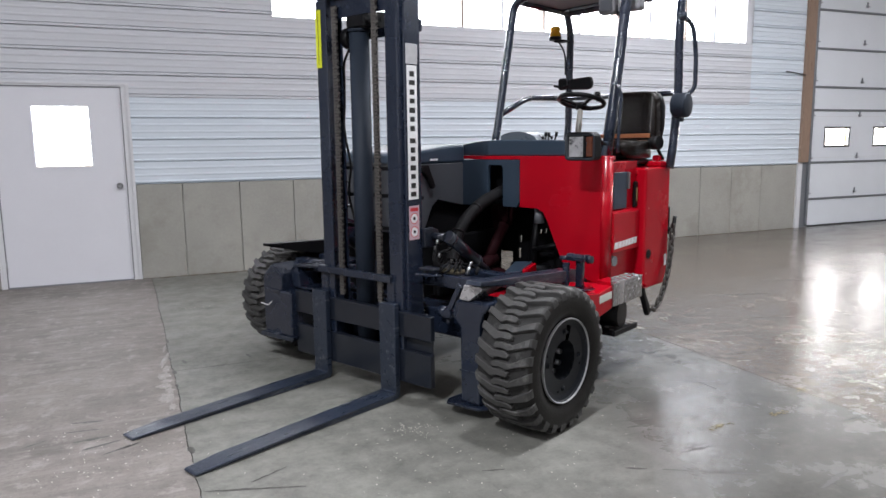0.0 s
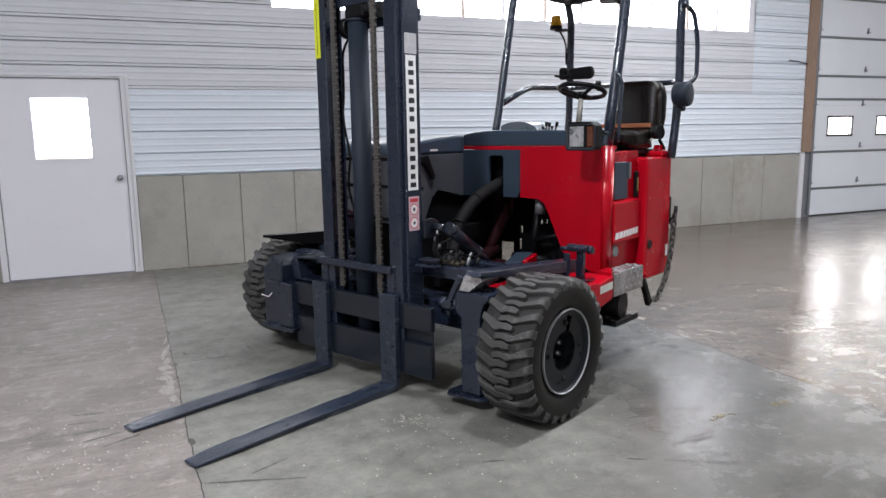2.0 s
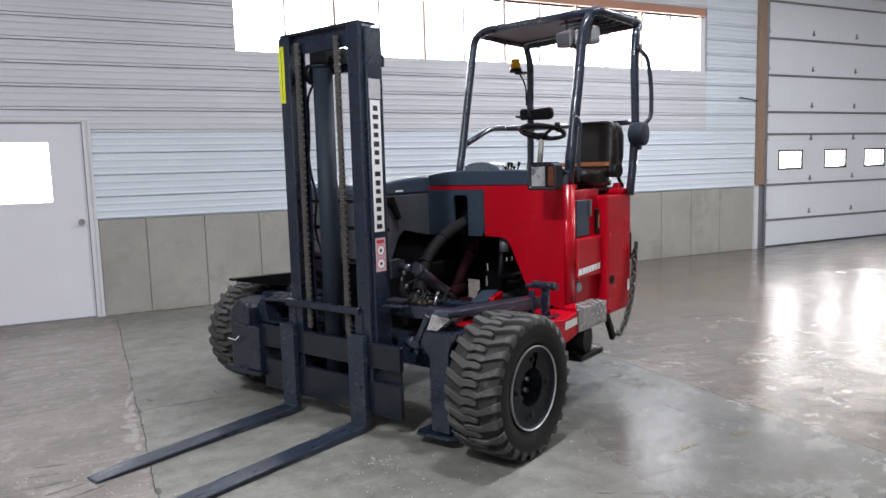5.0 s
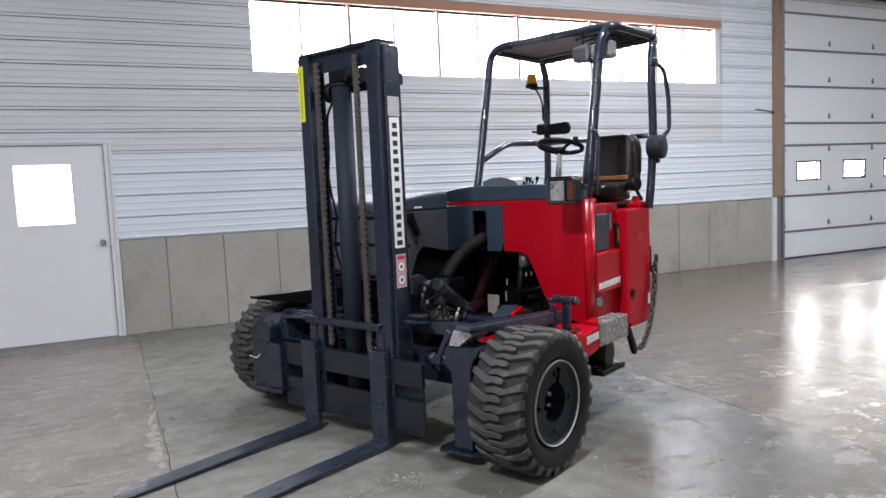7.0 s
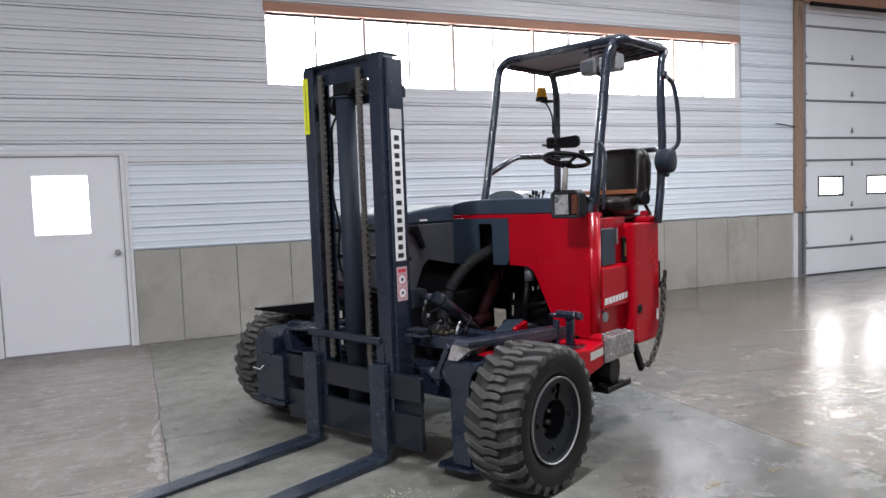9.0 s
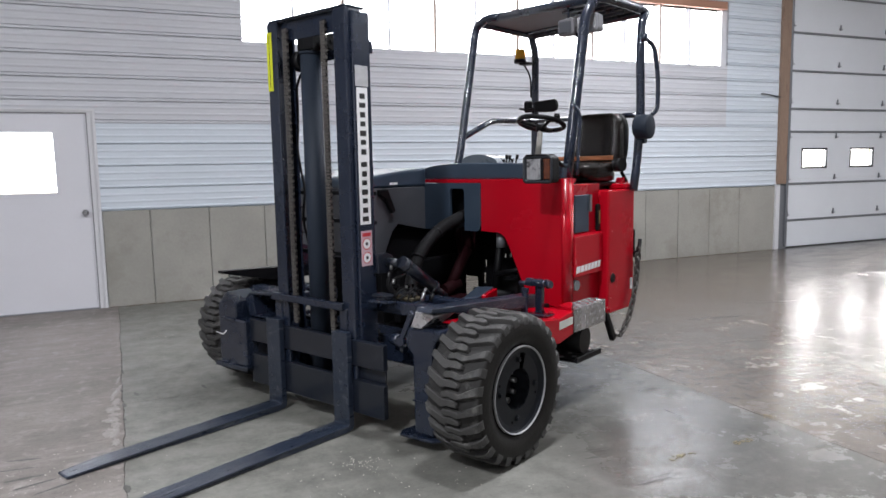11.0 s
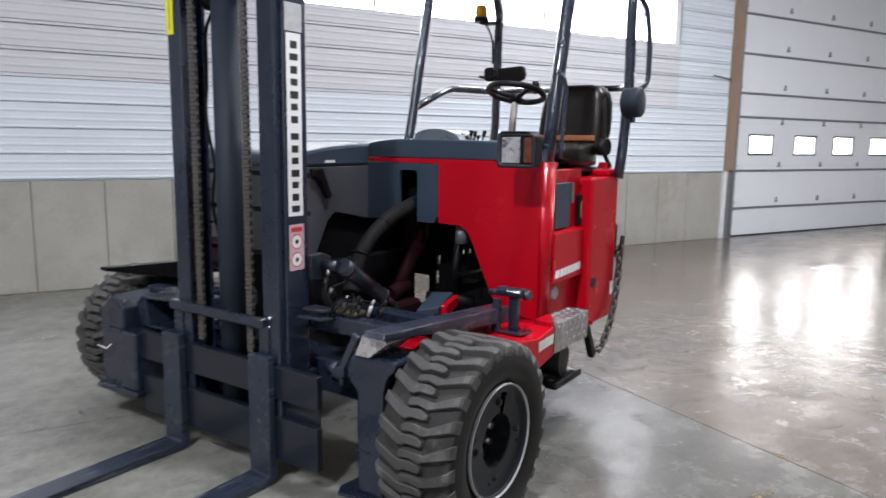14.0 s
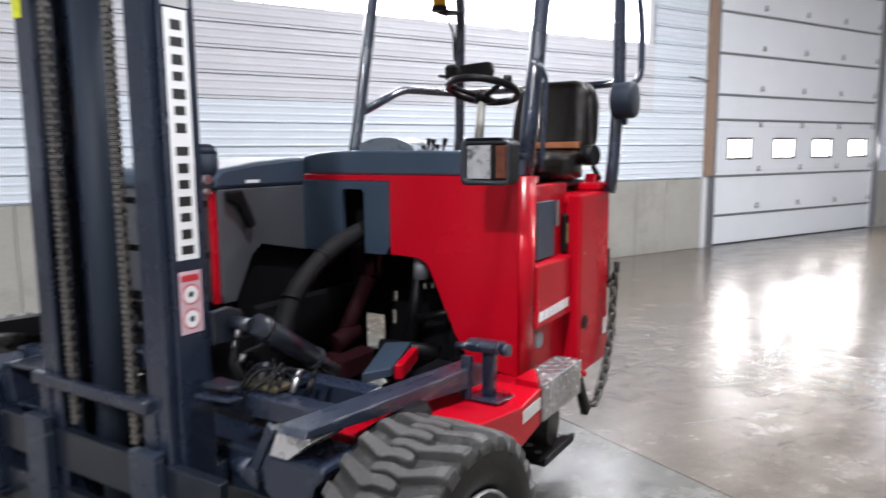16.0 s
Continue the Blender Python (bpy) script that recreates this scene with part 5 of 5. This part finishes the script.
tk("link_arm", prism(bm_(), [(0.00, 0.80), (0.13, 0.86), (0.17, 1.06), (0.02, 1.10), (-0.05, 0.98)], "y", 1.16, 1.20, bevel=0.012), SHADERED)
tk("belly_plate", block(-0.90, 0.10, 0.25, 1.40, 0.36, 0.40, bevel=0.01), BLACK)
way = rounded([(0.146, 1.10, 1.150), (0.148, 1.00, 1.132), (0.148, 0.81, 1.080), (0.150, 0.66, 1.000), (0.155, 0.56, 0.925), (0.17, 0.475, 0.82), (0.21, 0.40, 0.71)], 0.09, 6)
fine_way = [p.lerp(q, k / 8) for p, q in zip(way, way[1:]) for k in range(8) if (q - p).length > 0.002]
b = tube(bm_(), fine_way, [0.042 + 0.0016 * (k % 2) for k in range(len(fine_way))], 16)
tk("sleeved_hose", b, HOSE, "thick sleeved black hose")
for k, (p, q) in enumerate((((0.149, 0.745, 1.047), (0.149, 0.732, 1.040)), ((0.158, 0.535, 0.902), (0.160, 0.527, 0.892)))):
    tk("hose_clamp", rod(bm_(), p, q, 0.046, n=16), BLACK)
# engine hood on the left
b = bm_()
hood = [(0.425, 1.350), (0.432, 1.410), (0.47, 1.438), (0.66, 1.462), (0.86, 1.478), (0.9845, 1.484), (0.9845, 1.350)]
prism(b, hood, "x", -1.02, -0.152, bevel=0.018)
tk("hood", b, SLATE, "navy engine hood with rounded edges")
tk("hood_mark", block(-0.1515, -0.1505, 0.60, 0.68, 1.372, 1.386), WHITEP)
b = prism(bm_(), [(0.45, 1.3495), (0.9655, 1.3495), (0.9655, 1.035), (0.68, 1.095), (0.62, 1.05), (0.52, 0.86), (0.45, 0.86)], "x", -1.0, -0.153, bevel=0.004)
tk("hood_side", b, PANEL, "charcoal engine side panel")
# added near-black block that stands for the shade under the hood
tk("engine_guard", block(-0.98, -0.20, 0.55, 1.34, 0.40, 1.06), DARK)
tk("hood_edge", block(-0.20, -0.170, 0.425, 0.449, 0.86, 1.34, bevel=0.003), RED)
tk("hood_latch", prism(bm_(), [(0.47, 1.343), (0.555, 1.348), (0.575, 1.300), (0.628, 1.190), (0.592, 1.172), (0.530, 1.275), (0.478, 1.300)], "x", -0.152, -0.118, bevel=0.010), BLACK)

b = rod(bm_(), (-0.215, 0.44, 1.385), (-0.215, 0.44, 1.500), 0.052, n=20)
rod(b, (-0.215, 0.44, 1.500), (-0.215, 0.44, 1.528), 0.052, 0.042, n=20)
rod(b, (-0.215, 0.44, 1.528), (-0.215, 0.44, 1.542), 0.042, 0.020, n=20)
tk("filter_cap", b, RAM, "rounded dark cap at the front of the hood")
b = rod(bm_(), (-0.185, 0.400, 1.395), (-0.150, 0.400, 1.395), 0.020, n=12)
rod(b, (-0.180, 0.400, 1.345), (-0.155, 0.400, 1.345), 0.014, n=12)
tk("hood_catch", b, STEEL, "small scuffed steel catch")
# dashboard and controls
b = prism(bm_(), [(-0.178, 1.401), (-0.178, 1.470), (-0.165, 1.484), (-0.08, 1.499), (0.02, 1.508), (0.16, 1.512), (0.60, 1.506), (0.785, 1.500), (0.790, 1.401)], "y", 0.987, 1.28, bevel=0.012)
prism(b, [(0.985, 1.401), (0.990, 1.470), (1.02, 1.492), (1.075, 1.494), (1.085, 1.401)], "x", 0.791, 0.985, bevel=0.006)
tk("dashboard", b, SLATE, "navy dashboard")
b = bm_()
pts = [(0.135 + 0.32 * (k / 12), 1.494 + 0.075 * math.sin(math.pi * min(1, 0.12 + 0.88 * k / 12)) ** 0.5) for k in range(13)]
prism(b, [(0.135, 1.49)] + pts + [(0.455, 1.49)], "y", 1.04, 1.22, bevel=0.008)
# slate lightened to carry the window's sheen on the hump
tk("instrument_hump", b, material("window_sheen_slate", (0.10, 0.12, 0.14), 0.28, coat=0.4, var=0.15))
for x, dx, h in ((0.465, -0.012, 0.030), (0.482, 0.000, 0.062), (0.503, 0.006, 0.058), (0.530, -0.004, 0.034), (0.556, 0.014, 0.060)):
    b = rod(bm_(), (x, 1.09, 1.490), (x + 0.5 * dx, 1.10, 1.495 + 0.6 * h), 0.006, n=8)
    rod(b, (x + 0.5 * dx, 1.10, 1.495 + 0.6 * h), (x + dx, 1.10, 1.500 + h), 0.009, 0.012, n=10)
    tk("control_lever", b, BLACK)
tk("steering_column", rod(bm_(), (0.775, 1.02, 1.47), (0.752, 1.10, 1.725), 0.022, 0.017, n=14), IVORY, "cream steering column")
C, tilt = Vector((0.750, 1.113, 1.758)), Matrix.Rotation(radians(-16), 4, "X")
sw = tube(bm_(), [C + tilt @ Vector((0.148 * math.cos(a), 0.148 * math.sin(a), 0)) for a in [2 * math.pi * k / 36 for k in range(36)]], 0.016, 8, closed=True)
steer = tk("steering_wheel", sw, BLACK)
for a in (90, 210, 330):
    d = tilt @ Vector((0.142 * math.cos(radians(a)), 0.142 * math.sin(radians(a)), 0))
    tk("spoke", rod(bm_(), C + Vector((0, 0, -0.03)), C + d, 0.013, 0.010, n=8), BLACK, "", steer)
tk("wheel_boss", rod(bm_(), C + Vector((0, 0, -0.055)), C + Vector((0, 0, -0.005)), 0.036, n=16), BLACK, "", steer)
K = Vector((0.852, 1.140, 1.752))
b = rod(bm_(), K, K + Vector((0, 0, 0.035)), 0.008, n=8)
rod(b, K + Vector((0, 0, 0.030)), K + Vector((0, 0, 0.065)), 0.022, 0.018, n=12)
tk("spinner_knob", b, BLACK, "", steer)

# seat
def pillow(rings, n=40, power=0.55):
    """Rounded-rectangle rings (z, centre x, centre y, half x, half y, bolster) joined into a cushion."""
    b, rows = bm_(), []
    for z, cx, cy, hx, hy, bol in rings:
        row = []
        for i in range(n):
            a = 2 * math.pi * i / n
            c, s_ = math.cos(a), math.sin(a)
            u = math.copysign(abs(c) ** power, c)
            v = math.copysign(abs(s_) ** power, s_)
            push = bol * max(0.0, min(1.0, (abs(u) - 0.45) / 0.25)) if v < 0 else 0.0
            row.append(b.verts.new((cx + hx * u, cy + hy * v - push, z)))
        rows.append(row)
    for p, q in zip(rows, rows[1:]):
        for i in range(n):
            b.faces.new((p[i], p[(i + 1) % n], q[(i + 1) % n], q[i])).smooth = True
    for r in (rows[0], rows[-1]):
        b.faces.new(r).smooth = True
    return b


b = pillow([(1.365, 0.762, 1.58, 0.19, 0.17, 0), (1.375, 0.762, 1.58, 0.222, 0.205, 0), (1.410, 0.762, 1.575, 0.222, 0.222, 0), (1.455, 0.762, 1.575, 0.224, 0.225, 0),
            (1.485, 0.762, 1.58, 0.222, 0.210, 0), (1.500, 0.762, 1.585, 0.19, 0.18, 0), (1.503, 0.762, 1.585, 0.10, 0.10, 0)])
seat = tk("seat", b, VINYL, "shiny brown-black vinyl operator's seat")
b = pillow([(1.462 + 0.392 * f, 0.752, 1.845 + 0.055 * f, 0.215 * w, 0.062 * d, 0.026 * min(1, d)) for f, w, d in
            ((0, 0.90, 0.75), (0.04, 0.97, 0.98), (0.15, 1.0, 1.05), (0.4, 0.985, 1.05), (0.65, 0.95, 1.0), (0.80, 0.90, 0.95), (0.88, 0.84, 0.86), (0.94, 0.75, 0.70), (0.98, 0.64, 0.50), (1.0, 0.50, 0.25))])
tk("backrest", b, VINYL, "", seat)
b = pillow([(1.462 + 0.392 * f, 0.752, 1.892 + 0.055 * f, 0.222 * w, 0.045, 0) for f, w in ((0, 0.90), (0.3, 1.0), (0.7, 0.97), (0.86, 0.88), (0.95, 0.75), (0.99, 0.6))])
tk("back_shell", b, BLACK, "black moulded seat shell", seat)
tk("seat_belt", block(0.565, 0.935, 1.752, 1.770, 1.514, 1.546, bevel=0.003), WEB, "orange-brown lap belt across the seat", seat)
tk("belt_stalk", block(0.520, 0.600, 1.69, 1.74, 1.515, 1.545, bevel=0.006), WEB, "", seat)
tk("belt_reel", rod(bm_(), (0.985, 1.70, 1.478), (1.045, 1.69, 1.480), 0.048, n=16), BLACK, "", seat)
tk("belt_anchor", rod(bm_(), (1.02, 1.72, 1.43), (1.045, 1.75, 1.365), 0.012, n=12), BLACK, "", seat)
tk("slide_plate", block(0.60, 0.975, 1.42, 1.74, 1.335, 1.364, bevel=0.008), BLACK, "", seat)
tk("seat_base", block(0.64, 0.945, 1.45, 1.72, 1.301, 1.333, bevel=0.006), BLACK, "", seat)
tk("belt_bracket", prism(bm_(), [(1.69, 1.352), (1.80, 1.352), (1.79, 1.365), (1.76, 1.378), (1.73, 1.392), (1.715, 1.390)], "x", 0.985, 1.040, bevel=0.006), RED, "", seat)

# overhead guard
R_ = 0.030
def post(name, pts, r=R_, rad=0.10):
    return tk(name, tube(bm_(), rounded(pts, rad, 6), r, 12), NAVY)


post("guard_post", [(-0.08, 1.24, 1.42), (-0.08, 1.30, 1.62), (-0.08, 1.47, 2.38), (-0.075, 1.50, 2.53), (0.06, 1.455, 2.572), (0.20, 1.440, 2.566)], rad=0.11)
post("guard_post", [(0.970, 1.065, 1.40), (0.970, 1.13, 1.70), (0.967, 1.30, 2.44), (0.985, 1.37, 2.535)], 0.035, rad=0.06)
post("guard_post", [(-0.02, 2.16, 1.30), (-0.02, 2.22, 1.60), (-0.02, 2.235, 2.40), (-0.03, 2.19, 2.55)], rad=0.06)
post("guard_post", [(1.095, 1.755, 1.30), (1.10, 1.80, 1.50), (1.10, 1.845, 1.85), (1.10, 1.825, 2.25), (1.095, 1.86, 2.46), (1.09, 1.93, 2.53)], rad=0.08)
post("side_rail", [(-0.08, 1.325, 1.70), (-0.08, 1.70, 1.845), (-0.08, 2.10, 1.855), (-0.05, 2.195, 1.855)], 0.022)
post("back_rail", [(-0.05, 2.20, 1.855), (1.00, 2.00, 1.835), (1.10, 1.87, 1.835)], 0.020)
b = tube(bm_(), rounded([(1.045, 1.065, 1.42), (1.043, 1.078, 1.52), (1.043, 1.106, 1.79), (1.025, 1.095, 1.84), (0.985, 1.115, 1.865)], 0.05), 0.011, 8)
tk("grab_handle", b, NAVY)
post("grab_rail", [(1.11, 1.835, 2.36), (1.15, 1.94, 2.30), (1.165, 1.98, 2.10), (1.165, 1.98, 1.86), (1.13, 1.90, 1.80)], 0.016)
b = lathe(bm_(), [(0, 0.0001), (0, 0.074), (0.008, 0.083), (0.092, 0.086), (0.102, 0.082), (0.106, 0.070), (0.107, 0.0001)], 28, (1.092, 1.800, 1.738))
rod(b, (1.10, 1.85, 1.645), (1.14, 1.85, 1.645), 0.022, n=10)
tk("pivot_housing", b, RAM, "round navy pivot housing")
tk("pivot_knob", rod(bm_(), (1.11, 1.82, 2.345), (1.15, 1.83, 2.345), 0.030, n=12), NAVY)
roof = post("roof_frame", [(0.18, 1.441, 2.564), (1.04, 1.385, 2.555), (1.09, 1.96, 2.54), (-0.02, 2.21, 2.55), (-0.04, 1.56, 2.555)], 0.028, 0.07)
for k in range(4):
    t = 0.30 + 0.18 * k
    y0, y1 = 1.44 * (1 - t) + 2.20 * t, 1.385 * (1 - t) + 1.96 * t
    tk("roof_bar", rod(bm_(), (0.62 if k < 3 else -0.05, y0 * 0.45 + y1 * 0.55 if k < 3 else y0, 2.553), (1.05, y1, 2.552), 0.014, n=8), NAVY, "", roof)
b = prism(bm_(), [(-0.03, 1.455), (0.66, 1.42), (0.70, 2.02), (-0.01, 2.18)], "z", 2.558, 2.566)
tk("roof_plate", b, ROOFG, "dull grey roof plate", roof)
b = prism(bm_(), [(0.02, 1.455), (1.02, 1.39), (1.075, 1.950), (0.0, 2.19)], "z", 2.584, 2.592)
tk("roof_sheet", b, ROOFG, "thin grey roof sheet", roof)

# lamps, beacon, mirror
def rounded_box(x0, x1, z0, z1, r):
    """Outline of a rectangle with rounded corners, in x and z."""
    out = []
    for cx, cz, a0 in ((x1 - r, z1 - r, 0), (x0 + r, z1 - r, 90), (x0 + r, z0 + r, 180), (x1 - r, z0 + r, 270)):
        out += [(cx + r * math.cos(radians(a0 + 15 * k)), cz + r * math.sin(radians(a0 + 15 * k))) for k in range(7)]
    return out


lamp_ = tk("work_lamp", prism(bm_(), rounded_box(0.882, 1.078, 1.380, 1.542, 0.024), "y", 0.716, 0.80, bevel=0.010), BLACK, "square black work lamp with amber side lens")
b = bm_()
o, i_ = rounded_box(0.880, 1.080, 1.378, 1.544, 0.026), rounded_box(0.901, 1.0735, 1.396, 1.529, 0.012)
ro, ri, rb = [b.verts.new((x, 0.700, z)) for x, z in o], [b.verts.new((x, 0.698, z)) for x, z in i_], [b.verts.new((x, 0.7155, z)) for x, z in o]
rc = [b.verts.new((x, 0.7155, z)) for x, z in i_]
for k in range(len(o)):
    m = (k + 1) % len(o)
    for p, q in ((ro, ri), (rb, ro), (ri, rc)):
        b.faces.new((p[k], p[m], q[m], q[k])).smooth = True
tk("lamp_rim", b, material("dark_slate_plastic", (0.022, 0.026, 0.032), 0.35, var=0.2), "", lamp_)
tk("lamp_lens", prism(bm_(), [(0.905, 1.400), (1.006, 1.401), (1.006, 1.526), (0.905, 1.524)], "y", 0.703, 0.7155, bevel=0.004), LENS, "ribbed clear lens", lamp_)
for k in range(5):
    tk("lens_rib", block(0.915 + 0.019 * k, 0.918 + 0.019 * k, 0.7005, 0.7028, 1.408, 1.517), LENS, "", lamp_)
tk("divider", block(1.0070, 1.0265, 0.696, 0.7155, 1.402, 1.522, bevel=0.002), BLACK, "", lamp_)
tk("side_lens", prism(bm_(), [(1.027, 1.402), (1.0725, 1.403), (1.0705, 1.524), (1.027, 1.523)], "y", 0.697, 0.7155, bevel=0.005), AMBERD, "brown amber indicator lens", lamp_)
tk("lamp_hood", prism(bm_(), [(0.900, 1.5435), (1.060, 1.5435), (1.050, 1.551), (0.910, 1.551)], "y", 0.690, 0.790, bevel=0.004), BLACK, "", lamp_)
tk("lamp_bracket", tube(bm_(), [(0.98, 0.80, 1.54), (0.98, 0.95, 1.50), (0.97, 1.06, 1.46)], 0.014, 8), BLACK, "", lamp_)
for x, w, y in ((0.715, 0.124, 1.375), (0.864, 0.164, 1.365)):
    b = prism(bm_(), [(x, 2.350), (x + w - 0.012, 2.346), (x + w, 2.362), (x + w - 0.006, 2.452), (x + w - 0.02, 2.464), (x, 2.450)], "y", y, y + 0.075, bevel=0.010)
    l_ = tk("roof_lamp", b, ROOFG if x < 0.8 else GREYP, "small dark lamp hung under the roof edge" if x < 0.8 else "small grey lamp hung under the roof edge")
    tk("lamp_lens", block(x + 0.012, x + w - 0.02, y - 0.007, y - 0.001, 2.362, 2.440, bevel=0.004), PANEL if x < 0.8 else LENS, "", l_)
    tk("lamp_stem", rod(bm_(), (x + w / 2, y + 0.04, 2.45), (x + w / 2, y + 0.035, 2.55), 0.010, n=8), NAVY, "", l_)
tk("lamp_mount", block(0.842, 0.860, 1.385, 1.44, 2.33, 2.40, bevel=0.005), BLACK)
b = rod(bm_(), (-0.115, 2.15, 2.335), (-0.115, 2.15, 2.365), 0.052, n=20)
beacon = tk("beacon", b, BLACK, "amber beacon on a short bracket")
b = rod(bm_(), (-0.115, 2.15, 2.3655), (-0.115, 2.15, 2.372), 0.047, n=20)
rod(b, (-0.115, 2.15, 2.372), (-0.115, 2.15, 2.435), 0.044, 0.042, n=20)
rod(b, (-0.115, 2.15, 2.435), (-0.115, 2.15, 2.447), 0.042, 0.032, n=20)
tk("beacon_dome", b, AMBER, "amber plastic dome", beacon)
tk("beacon_bracket", block(-0.120, -0.015, 2.135, 2.225, 2.318, 2.334, bevel=0.003), BLACK, "", beacon)
tk("beacon_cable", tube(bm_(), rounded([(-0.09, 2.17, 2.318), (-0.065, 2.19, 2.27), (-0.048, 2.205, 2.20), (-0.046, 2.205, 2.05)], 0.03), 0.007, 8), HOSE, "", beacon)
b = prism(bm_(), [(0.070, 1.915), (0.25, 1.908), (0.283, 1.925), (0.290, 1.960), (0.280, 2.000), (0.255, 2.010), (0.070, 2.000)], "y", 2.06, 2.10, bevel=0.012)
mir = tk("mirror", b, BLACK, "black mirror on the rear post")
tk("mirror_mount", block(-0.085, -0.005, 2.14, 2.195, 1.925, 2.02, bevel=0.016), BLACK, "", mir)
tk("mirror_stay", tube(bm_(), [(-0.12, 2.15, 1.96), (-0.05, 2.15, 1.945), (0.08, 2.09, 1.95)], 0.010, 8), BLACK, "", mir)

# hanging chain with its hook
hang = tk("tow_hook", tube(bm_(), rounded([(1.04, 1.815, 0.87), (1.085, 1.815, 0.855), (1.115, 1.815, 0.865), (1.122, 1.815, 0.955)], 0.03), 0.014, 10), BLACK, "black hook with a hanging chain")
tk("hook_plate", block(1.02, 1.082, 1.811, 1.823, 0.82, 1.02, bevel=0.003), BLACK, "", hang)
b = bm_()
ring = [Vector((0.0170 * math.cos(a), 0, 0.0215 * math.sin(a) + (0.010 if math.sin(a) > 0 else -0.010))) for a in [2 * math.pi * k / 14 for k in range(14)]]
link_mesh = mesh_from(tube(b, ring, 0.0085, 8, closed=True), "chain_link", CHAINM)
run = rounded([(1.112, 1.81, 0.87), (1.11, 1.795, 0.70), (1.12, 1.735, 0.56), (1.125, 1.655, 0.43), (1.125, 1.54, 0.325), (1.13, 1.43, 0.335)], 0.10, 8)
dist, k = 0.0, 0
for p, q in zip(run, run[1:]):
    seg = (q - p).length
    while dist < seg:
        ob = new("chain_link", link_mesh)
        ob.parent = hang
        d = (q - p).normalized()
        ob.matrix_local = Matrix.Translation(p + d * dist) @ d.to_track_quat("Z", "Y").to_matrix().to_4x4() @ Matrix.Rotation(radians(25 + 90 * (k % 2)), 4, "Z")
        k += 1
        dist += 0.0435
    dist -= seg
tk("chain_anchor", prism(bm_(), [(1.255, 0.555), (1.295, 0.555), (1.435, 0.325), (1.395, 0.300)], "x", 1.105, 1.140, bevel=0.005), BLACK, "", hang)
tk("anchor_bolt", rod(rod(bm_(), (1.1405, 1.285, 0.535), (1.152, 1.285, 0.535), 0.022, n=12), (1.152, 1.285, 0.535), (1.170, 1.285, 0.535), 0.012, n=6), RED, "red bolt of the chain anchor", hang)
